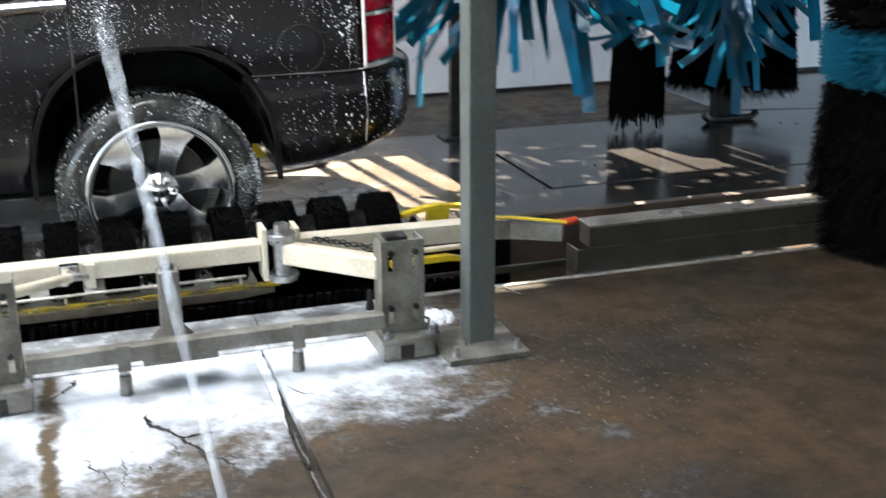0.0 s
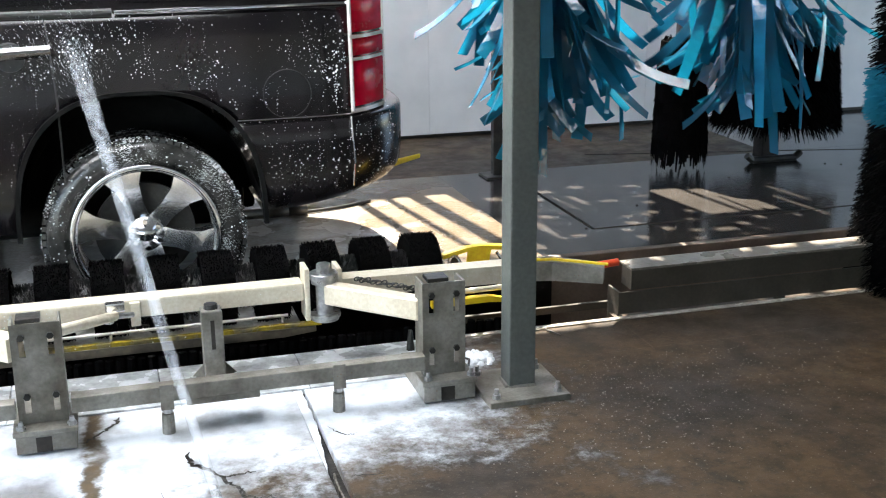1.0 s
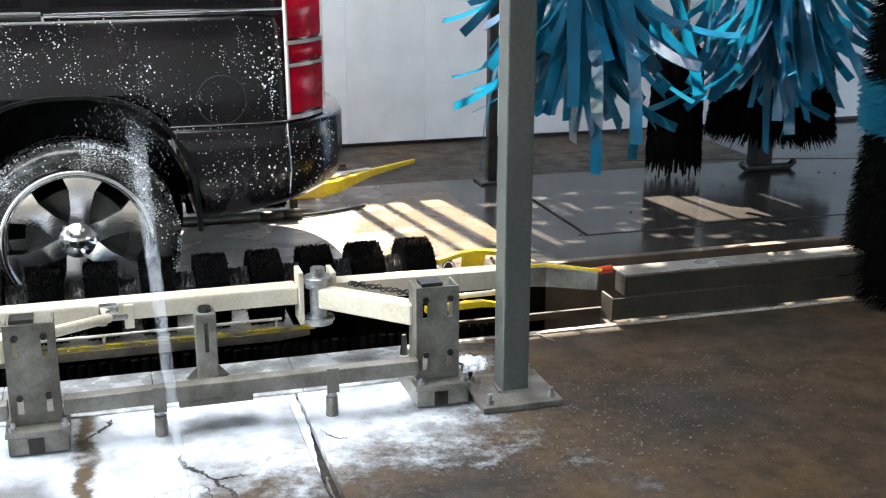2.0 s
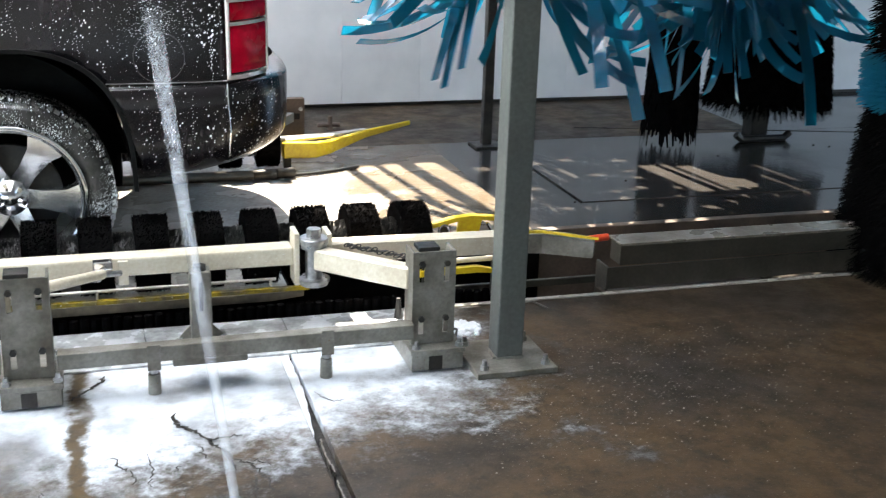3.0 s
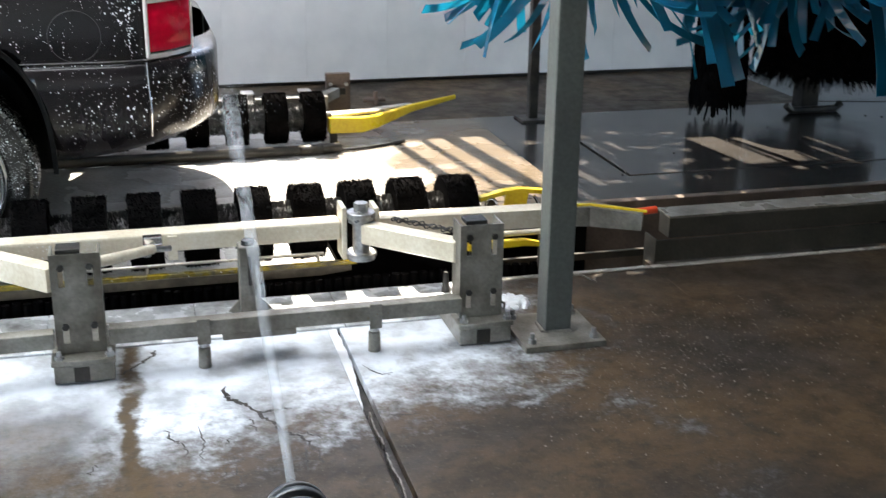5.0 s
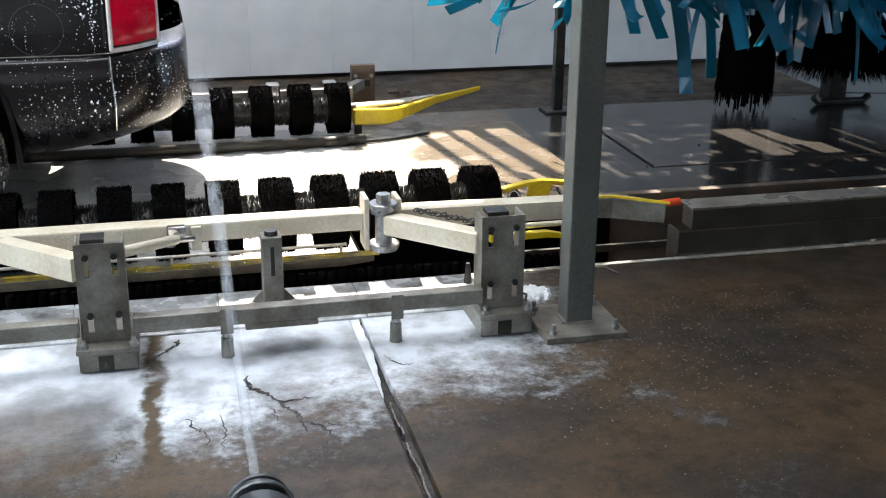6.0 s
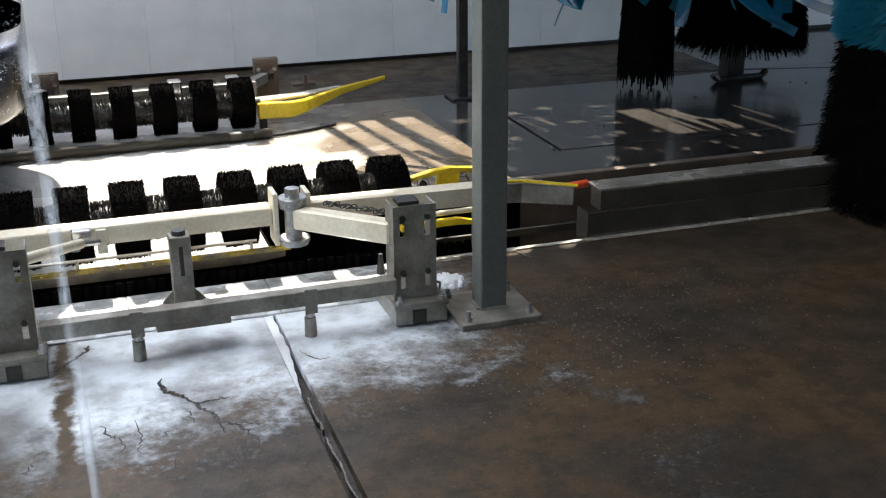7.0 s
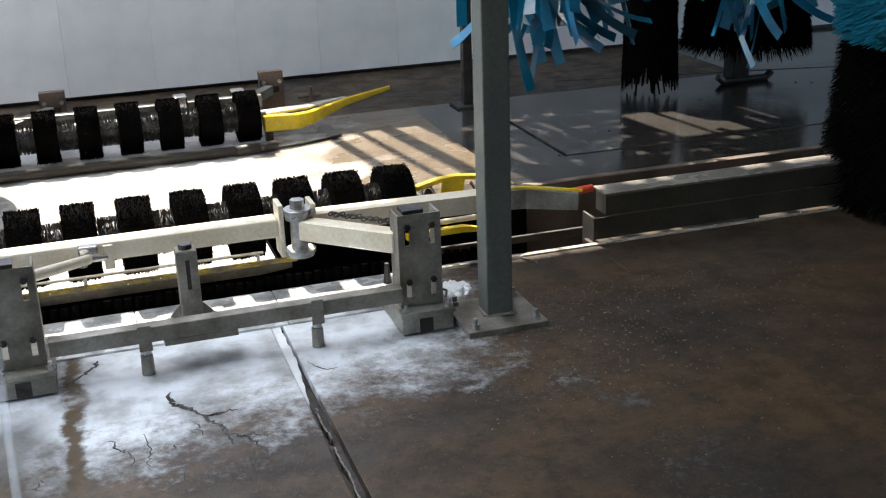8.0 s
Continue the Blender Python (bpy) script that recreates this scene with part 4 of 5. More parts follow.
# grit on the floor round the post
gg = random.Random(3)
bm = bmesh.new()
for _ in range(6500):
    x, y = gg.gauss(1.55, 0.50) + 0.04 * gg.gauss(0, 1) ** 3, gg.gauss(3.36, 0.34)
    if y > 3.66 or (1.14 < x < 1.44 and y > 3.34) or x < 1.0:
        continue
    s = 0.0006 + 0.0027 * gg.random() ** 5
    top = bm.verts.new((x + s * 0.3, y, s))
    base = [bm.verts.new((x + s * math.cos(a), y + s * math.sin(a), 0.0003)) for a in (0.2, 1.9, 3.3, 4.9)]
    for k in range(4):
        bm.faces.new((base[k], base[(k + 1) % 4], top))
tagged(part("floor_grit", bm, M_GRIT), "pale grit and suds crumbs scattered round the post", "grit", kind="stuff")


# ---- standing brushes ----
def bristle_drum(r0, r1, z0, z1, n, seed, droop=0.15, width=0.012, core=0.9):
    """A standing brush about z: a core with flat bristle strips that stick out and droop; r0 above, r1 below."""
    g = random.Random(seed)
    bm = bmesh.new()
    lathe(bm, [(0.02, z0), (r1 * core, z0 + 0.02), (r0 * core, z1 - 0.02), (0.02, z1)], 32, "z")
    for _ in range(n):
        u, a = g.random(), g.uniform(0, math.tau)
        z = z0 + (z1 - z0) * u
        r = (r1 + (r0 - r1) * u) * g.uniform(0.95, 1.03)
        d = Vector((math.cos(a), math.sin(a), 0))
        s = Vector((-math.sin(a), math.cos(a), 0)) * width * 0.5
        if g.random() < 0.5:
            s = Vector((0, 0, width * 0.5))
        p = d * r * 0.75 + Vector((0, 0, z))
        q = d * r * 0.9 + Vector((0, 0, z - droop * 0.25))
        e = d * r + Vector((0, 0, z - droop * g.uniform(0.4, 1.1))) + s * g.gauss(0, 1)
        v = [bm.verts.new(c) for c in (p - s, p + s, q + s, e + s * 0.5, e - s * 0.5, q - s)]
        bm.faces.new((v[0], v[1], v[2], v[5]))
        bm.faces.new((v[5], v[2], v[3], v[4]))
    return bm


def standing_brush(x, y, layers, label, shaft):
    th = thing("standing_brush", label, "brush", pose(x, y, 0), "standing wrap brushes")
    part("spindle", rodded((0, 0, shaft), (0, 0, 3.45), 0.05, 0.05, 14), M_DARKMETAL, th)
    for k, (r0, r1, z0, z1, n, mat, w, droop) in enumerate(layers):
        part("cloth_skirt" if mat is M_CLOTH else "bristle_skirt", bristle_drum(r0, r1, z0, z1, n, 20 + k + int(x * 10), droop, w), mat, th,
             "wet blue cloth strips" if mat is M_CLOTH else "black nylon bristles")
    return th


brush_a = standing_brush(4.03, 6.36, ((0.34, 0.395, 0.28, 0.80, 15000, M_BRISTLE, 0.008, 0.09), (0.34, 0.36, 0.79, 0.93, 3500, M_CLOTH, 0.012, 0.06)),
                         "standing wrap brush of dense black bristles with a blue cloth rim", 0.2)
brush_b = standing_brush(3.36, 6.33, ((0.15, 0.17, 0.22, 0.80, 4200, M_BRISTLE, 0.020, 0.20),),
                         "narrow standing brush of dense black bristles", 0.2)
brush_c = standing_brush(3.56, 3.98, ((0.49, 0.55, 0.03, 0.70, 20000, M_BRISTLE, 0.005, 0.07), (0.52, 0.51, 0.71, 0.91, 6500, M_CLOTH, 0.009, 0.03),
                                      (0.51, 0.51, 0.92, 2.2, 16000, M_BRISTLE, 0.006, 0.05)),
                         "large standing wrap brush, black bristles with a blue cloth band", 0.03)


# ---- hanging cloth brush ----
def ribbon(length, width, bend, twist):
    """A cloth strip that hangs from its origin, curving outwards towards +x."""
    bm = bmesh.new()
    rows_ = []
    x = z = 0.0
    n = 18
    for i in range(n + 1):
        u = i / n
        a = bend * (u - 0.35)
        tw = twist * u
        s = Vector((math.sin(tw) * math.cos(a), math.cos(tw), math.sin(tw) * math.sin(a))) * width * (0.5 + 0.08 * math.sin(5 * u))
        c = Vector((x, 0, z))
        nrm = Vector((math.cos(a), 0, math.sin(a))) * 0.0018
        rows_.append([bm.verts.new(c - s - nrm), bm.verts.new(c + s - nrm), bm.verts.new(c + s + nrm), bm.verts.new(c - s + nrm)])
        x += math.sin(a) * length / n
        z -= math.cos(a) * length / n
    for i in range(n):
        for k in range(4):
            bm.faces.new((rows_[i][k], rows_[i][(k + 1) % 4], rows_[i + 1][(k + 1) % 4], rows_[i + 1][k]))
    bm.faces.new(rows_[0][::-1])
    bm.faces.new(rows_[-1])
    return bm


STRIPS, CURTAINS = [], []
SHAPES = ((0.6, 0.3), (1.1, -0.5), (1.5, 0.9), (0.3, -1.2), (0.9, 1.6), (-0.5, 0.6), (1.3, -1.8), (0.5, 0.1), (1.7, 0.4), (0.8, -0.9))
strip_mesh = []
for cx, cy, count, seed, late in ((2.12, 5.45, 150, 11, 0.0), (3.28, 5.50, 145, 12, 0.35)):
    curtain = thing("cloth_brush", "hanging brush of glossy wet blue cloth strips, swinging", "brush", pose(cx, cy, 0), "hanging cloth brushes")
    part("spindle", rodded((0, 0, 1.35), (0, 0, 3.45), 0.06, 0.06, 14), M_DARKMETAL, curtain)
    part("hub", rodded((0, 0, 1.45), (0, 0, 2.1), 0.12, 0.12, 20), M_CLOTH, curtain, "blue cloth wound hub")
    CURTAINS.append((curtain, late))
    sg = random.Random(seed)
    for k in range(count):
        if len(strip_mesh) < 10:
            bend, tw = SHAPES[k]
            ob = part("cloth_strip", ribbon(1.02 + 0.15 * (k % 3), 0.052 + 0.014 * (k % 2), bend * 1.15, tw * 1.3), M_CLOTH, curtain)
            strip_mesh.append(ob)
        else:
            ob = again(strip_mesh[k % 10], curtain, Matrix())
        if k % 4 == 0:
            lead = sg.uniform(0, 360)
        STRIPS.append((ob, lead + sg.gauss(0, 9), sg.uniform(0.03, 0.16), 1.58 + 0.6 * sg.random() ** 1.3, sg.uniform(-14, 16), sg.uniform(0, math.tau), sg.uniform(-40, 40), late))


# ---- large car ----
def lerp_table(table, x):
    for (a, va), (b, vb) in zip(table, table[1:]):
        if x <= b:
            return va + (vb - va) * max(0.0, (x - a)) / (b - a)
    return table[-1][1]


suv = thing("suv", "wet black large sport utility vehicle covered with water beads and suds", "car")
WR, HUB = 0.376, 0.374
AX2 = -2.95
WIDE = 1.98


def arch_z(x, xc):
    u = abs(x - xc) / 0.445
    return 0.388 + 0.535 * (1 - u ** 2.6) ** (1 / 2.6) if u < 1 else 0.0


def body_mesh(xs, bottom, rows_, inset_fn, close=True):
    """A lofted shell: at each x a section from the sill over the roof to the other sill. rows_: (height, inset)."""
    bm = bmesh.new()
    sections = []
    for x in xs:
        zb = bottom(x)
        sec = []
        for z, ins in rows_:
            zz = max(z, zb) if z < 1.0 else z
            sec.append((ins + inset_fn(x), zz))
        full = [(y, z) for y, z in sec] + [(WIDE - y, z) for y, z in reversed(sec)]
        sections.append([bm.verts.new((x, y, z)) for y, z in full])
    for a, b in zip(sections, sections[1:]):
        for k in range(len(a) - 1):
            bm.faces.new((a[k], a[k + 1], b[k + 1], b[k]))
    if close:
        for s in (sections[0], sections[-1]):
            bm.faces.new(s)
    bmesh.ops.remove_doubles(bm, verts=bm.verts, dist=0.0002)
    return bm


def plan_inset(x):
    """How the side turns in towards the tail and the nose."""
    if x > 0.66:
        return 0.20 * (min(x - 0.66, 0.32) / 0.32) ** 2.6
    if x < -3.3:
        return 0.25 * ((-3.3 - x) / 0.7) ** 2
    return 0.0


xs = sorted(set([round(-4.0 + 0.1 * i, 3) for i in range(51)] + [round(xc + 0.445 * math.sin(radians(a)), 4) for xc in (0, AX2) for a in range(-90, 91, 6)] + [0.85, 0.92, 0.94, 0.955, 0.965]))
xs = [x for x in xs if x <= 0.965]


def sill(x):
    return max(0.42 + (0.10 if x > 0.45 else 0), arch_z(x, 0), arch_z(x, AX2))


side_rows = [(0.42, 0.045), (0.48, 0.03), (0.56, 0.018), (0.66, 0.008), (0.76, 0.002), (0.86, 0.0), (0.93, 0.002), (1.02, 0.012), (1.10, 0.022), (1.17, 0.035), (1.205, 0.05)]
lower = part("body", body_mesh(xs, sill, side_rows + [(1.213, 0.066)], plan_inset), M_PAINT, suv, smooth=True)
cab_x = [-2.9, -2.3, -2.0, -1.2, -0.6, 0.0, 0.5, 0.7, 0.8, 0.88, 0.93]


def cab(z0, z1, ins0, ins1, lean):
    bm = bmesh.new()
    secs = []
    for x in cab_x:
        sec = []
        for z, i in ((z0, ins0), ((z0 + z1) / 2, (ins0 + ins1) / 2 - 0.01), (z1 - 0.08, ins1), (z1, ins1 + 0.14)):
            u = (z - z0) / (z1 - z0)
            xx = x - lean * u * (1 if x > 0.85 else 0) + (0.75 * u if x < -2.5 else 0)
            sec.append((xx, i + plan_inset(x) * 0.8, z))
        full = sec + [(a, WIDE - b, c) for a, b, c in reversed(sec)]
        secs.append([bm.verts.new(v) for v in full])
    for a, b in zip(secs, secs[1:]):
        for k in range(len(a) - 1):
            bm.faces.new((a[k], a[k + 1], b[k + 1], b[k]))
    for s in (secs[0], secs[-1]):
        bm.faces.new(s)
    return bm


part("cabin", cab(1.214, 1.95, 0.064, 0.24, 0.10), M_PAINT, suv, smooth=False)


def side_glass(xa, xb, sgn):
    bm = bmesh.new()
    n = 10
    pts = []
    for u, v in [(i / n, 0) for i in range(n + 1)] + [(1 - i / n, 1) for i in range(n + 1)]:
        x = xa + (xb - xa) * u + (0.06 * v if u < 0.1 else 0)
        z = 1.245 + 0.50 * v
        y = 0.064 + (z - 1.214) / 0.656 * 0.176 - 0.006
        pts.append((x, y if sgn > 0 else WIDE - y, z))
    bm.faces.new([bm.verts.new(p) for p in pts])
    bmesh.ops.solidify(bm, geom=bm.faces[:], thickness=0.006)
    return bm


for s in (1, -1):
    for xa, xb in ((-0.03, 0.70), (-1.05, -0.12), (-2.05, -1.15)):
        part("side_window", side_glass(xa, xb, s), M_GLASS, suv, "dark tinted side window")
    y = 0.043 if s > 0 else WIDE - 0.043
    bm = bmesh.new()
    rod(bm, (-0.05, y, 1.214), (0.80, y, 1.222), 0.007, 0.007, 8)
    part("window_trim", bm, M_CHROME, suv, "bright chrome strip below the windows")
    # black rod added to hide the sky's reflection on the body shelf
    bm = bmesh.new()
    rod(bm, (-2.6, y + (0.012 if s > 0 else -0.012), 1.212), (-0.06, y + (0.012 if s > 0 else -0.012), 1.212), 0.016, 0.016, 10)
    part("window_seal", bm, M_BLACKTRIM, suv, "black rod added to cover the bright body shelf")
# seams, handle, fuel flap on the near side and the far side
for s in (1, -1):
    fy = (lambda v: v) if s > 0 else (lambda v: WIDE - v)
    for x in (-0.275, -1.22):
        bm = bmesh.new()
        pts = [(x, 0.030, 0.60), (x, 0.0035, 0.76), (x, -0.001, 0.86), (x, 0.001, 0.93), (x - 0.01, 0.020, 1.10), (x - 0.02, 0.045, 1.205)]
        for a, b in zip(pts, pts[1:]):
            rod(bm, (a[0], fy(a[1]), a[2]), (b[0], fy(b[1]), b[2]), 0.0035, 0.0035, 6, False)
        part("door_seam", bm, M_BLACKTRIM, suv)
    for x in (-0.40, -1.36):
        h = part("door_handle", rodded((x - 0.12, fy(-0.028), 1.085), (x + 0.12, fy(-0.028), 1.095), 0.024, 0.022, 14), M_CHROME, suv, "chrome door handle")
        bm = bmesh.new()
        lathe(bm, [(0.0, -0.004), (0.05, -0.004), (0.055, 0.01), (0.0, 0.012)], 20, "y")
        part("handle_cup", bm, M_BLACKTRIM, h, m=pose(x - 0.02, fy(0.012), 1.07))
bm = bmesh.new()
lathe(bm, [(0.090, 0.002), (0.0905, -0.0006), (0.0920, -0.0006), (0.0925, 0.002)], 40)
part("fuel_flap", bm, M_BLACKTRIM, suv, "round fuel filler flap", True, pose(0.555, 0.0, 0.895))
# wheel wells
for xc in (0.0, AX2):
    for y0, y1 in ((0.03, 0.40), (WIDE - 0.40, WIDE - 0.03)):
        bm = bmesh.new()
        n = 20
        ring = [[], []]
        for i in range(n + 1):
            a = math.pi * i / n
            for j, y in enumerate((y0, y1)):
                ring[j].append(bm.verts.new((xc + 0.452 * math.cos(a), y, max(0.45, HUB + 0.545 * math.sin(a)))))
        for i in range(n):
            bm.faces.new((ring[0][i], ring[0][i + 1], ring[1][i + 1], ring[1][i]))
        inner = ring[1] if y0 < 1 else ring[0]
        bm.faces.new(inner)
        part("wheel_well", bm, M_WELL, suv)
part("underbody", boxed(-3.9, 0.42, 0.42, WIDE - 0.42, 0.30, 0.55, 0.02), M_WELL, suv)

# rear bumper: rounded in plan, tucked under below
bm = bmesh.new()
bx = [0.362, 0.367, 0.385, 0.405, 0.425, 0.44, 0.446, 0.50, 0.60, 0.70, 0.80, 0.88, 0.95, 1.0, 1.035, 1.06, 1.075, 1.083]
prof = [(0.803, 0.34), (0.801, 0.055), (0.792, 0.002), (0.775, -0.014), (0.70, -0.018), (0.60, -0.014), (0.52, -0.002), (0.46, 0.022), (0.43, 0.06)]
secs = []
for x in bx:
    u = max(0.0, (x - 0.66) / 0.423)
    turn = 0.42 * (1 - math.sqrt(max(0.0, 1 - min(u, 1.0) ** 2.4)))
    up = 0.11 * max(0.0, (x - 0.45) / 0.63) ** 1.6
    if x < 0.364:
        turn = 0.022
    sec = [(x, ins + turn, max(z + (up * (0.80 - z) / 0.37), arch_z(x, 0) + 0.004 if x < 0.4455 else 0.0)) for z, ins in prof]
    secs.append([bm.verts.new(v) for v in sec + [(a, WIDE - b, c) for a, b, c in reversed(sec)]])
for a, b in zip(secs, secs[1:]):
    for k in range(len(a) - 1):
        bm.faces.new((a[k], a[k + 1], b[k + 1], b[k]))
bm.faces.new(secs[0])
bm.faces.new(secs[-1])
bumper = part("rear_bumper", bm, M_PAINT, suv, smooth=True)
# chrome rods added for the glints along the bumper's seam and gap
bm = bmesh.new()
seam = [(0.798, -0.004, 0.795), (0.80, -0.016, 0.70), (0.805, -0.014, 0.61), (0.80, -0.002, 0.52)]
for a, b in zip(seam, seam[1:]):
    rod(bm, a, b, 0.0035, 0.0035, 6, False)
part("bumper_seam", bm, M_CHROME, bumper, "chrome rod added for the glint along the bumper seam")
bm = bmesh.new()
for a, b in zip(bx, bx[1:]):
    ya, yb = plan_inset(a) - 0.008, plan_inset(b) - 0.008
    if b < 0.9:
        rod(bm, (a, ya, 0.802), (b, yb, 0.802), 0.004, 0.004, 6, False)
part("bumper_gap", bm, M_CHROME, bumper, "chrome rod added for the glint along the gap above the bumper")
# black ring added round each near wheel arch, covering its bright reflections
for xc in (0.0, AX2):
    bm = bmesh.new()
    inner, outer = [], []
    for i in range(41):
        a = math.pi * i / 40
        c, n = math.cos(a), math.sin(a)
        ux = math.copysign(abs(c) ** (2 / 2.6), c)
        uz = n ** (2 / 2.6)
        for ring, k in ((inner, 0.0), (outer, 0.034)):
            px, pz = xc + (0.443 + k * 0.5) * ux, 0.40 + (0.521 + k * 0.4) * uz
            ring.append([bm.verts.new((px, yy, pz)) for yy in (-0.021, 0.012)])
    for i in range(40):
        a, b, c, d = inner[i], inner[i + 1], outer[i], outer[i + 1]
        for q in ((a[0], b[0], d[0], c[0]), (a[1], c[1], d[1], b[1]), (a[0], a[1], b[1], b[0]), (c[0], d[0], d[1], c[1])):
            bm.faces.new(q)
    part("arch_lip", bm, M_WELL, suv, "black ring added to cover the bright arch edge")


# suds and water beads on the near side, in clusters and runs
def side_y(x, z):
    if z < 0.80 and x > 0.45:
        u = max(0.0, (x - 0.66) / 0.423)
        up = 0.11 * max(0.0, (x - 0.45) / 0.63) ** 1.6
        zz = (z - up * 0.80 / 0.37) / (1 - up / 0.37)
        return lerp_table([(a, b) for a, b in prof[::-1]], zz) + 0.42 * (1 - math.sqrt(max(0.0, 1 - min(u, 1.0) ** 2.4)))
    return lerp_table([(a, b) for a, b in side_rows], z) + plan_inset(x)


bg = random.Random(31)
bm = bmesh.new()


def bead(x, z, r):
    if math.hypot(x, (z - 0.40) / 1.16) < 0.49 or x > 1.03 or z < 0.50 or z > 1.2 or (0.79 < x and z > 0.80):
        return
    y = side_y(x, z)
    top = bm.verts.new((x, y - r * 0.55, z))
    ring = [bm.verts.new((x + r * math.cos(a), y + 0.002, z + r * 1.25 * math.sin(a))) for a in [k * math.tau / 6 for k in range(6)]]
    for k in range(6):
        bm.faces.new((ring[k], ring[(k + 1) % 6], top))


for _ in range(120):
    cx, cz = bg.uniform(-1.3, 1.0), bg.choice((bg.uniform(0.52, 0.80), bg.uniform(0.80, 1.19), bg.uniform(0.95, 1.19)))
    sx, sz = bg.uniform(0.015, 0.09), bg.uniform(0.015, 0.06)
    for _ in range(bg.randint(8, 44)):
        bead(bg.gauss(cx, sx), bg.gauss(cz, sz), 0.0011 + 0.0036 * bg.random() ** 2.5)
for _ in range(80):
    cx, cz = bg.uniform(-1.3, 1.0), bg.uniform(0.6, 1.18)
    for k in range(bg.randint(4, 16)):
        bead(cx + bg.gauss(0, 0.0025), cz - k * 0.011, 0.0012 + 0.002 * bg.random())
for _ in range(1600):
    bead(bg.uniform(-1.3, 1.0), bg.uniform(0.52, 1.19), 0.0009 + 0.0017 * bg.random() ** 2)
tagged(part("suds_foam", bm, M_BEAD, suv, "suds and water beads coloured white for their glints"), kind="stuff")

# tail lights wrap round the rear corner
for s in (1, -1):
    fy = (lambda v: v) if s > 0 else (lambda v: WIDE - v)
    lamp = None
    for z0, z1, mat, nm in ((0.822, 1.003, M_TAIL, "red_lens"), (1.018, 1.088, M_TAIL, "red_lens"), (1.104, 1.27, M_TAIL, "red_lens")):
        bm = bmesh.new()
        col = []
        for x in (0.805, 0.83, 0.86, 0.89, 0.915, 0.935, 0.955, 0.97):
            y = plan_inset(min(x, 1.05)) - 0.012 + (0.03 if z0 > 1.06 else 0) * 0.6
            col.append([bm.verts.new((x + dx, fy(y + dy), z)) for dx, dy, z in ((0, 0.03, z0), (0, 0, z0 + 0.008), (0, 0, z1 - 0.008), (0, 0.03, z1))])
        for a, b in zip(col, col[1:]):
            for k in range(3):
                bm.faces.new((a[k], a[k + 1], b[k + 1], b[k]))
        if lamp is None:
            lamp = part("tail_light", bm, mat, suv, "red tail light with clear bars", smooth=True)
        else:
            part("red_lens", bm, mat, lamp, smooth=True)
    for z0, z1 in ((1.004, 1.017), (1.089, 1.103), (0.806, 0.821)):
        bm = bmesh.new()
        col = []
        for x in (0.80, 0.83, 0.86, 0.89, 0.915, 0.935, 0.955, 0.972):
            y = plan_inset(min(x, 1.05)) - 0.019
            col.append([bm.verts.new((x, fy(y + dy), z)) for dy, z in ((0.03, z0), (0, z0), (0, z1), (0.03, z1))])
        for a, b in zip(col, col[1:]):
            for k in range(3):
                bm.faces.new((a[k], a[k + 1], b[k + 1], b[k]))
        part("clear_bar", bm, M_CLEAR, lamp, "clear pale lamp bar")
    bm = bmesh.new()
    rod(bm, (0.806, fy(-0.006), 0.815), (0.806, fy(0.03), 1.28), 0.008, 0.008, 8)
    part("lamp_edge", bm, M_CLEAR, lamp, "pale lamp edge")
    y = plan_inset(0.972) - 0.014
    part("lamp_edge", rodded((0.974, fy(y), 0.815), (0.974, fy(y + 0.03), 1.28), 0.006, 0.006, 8), M_CLEAR, lamp, "pale lamp edge")


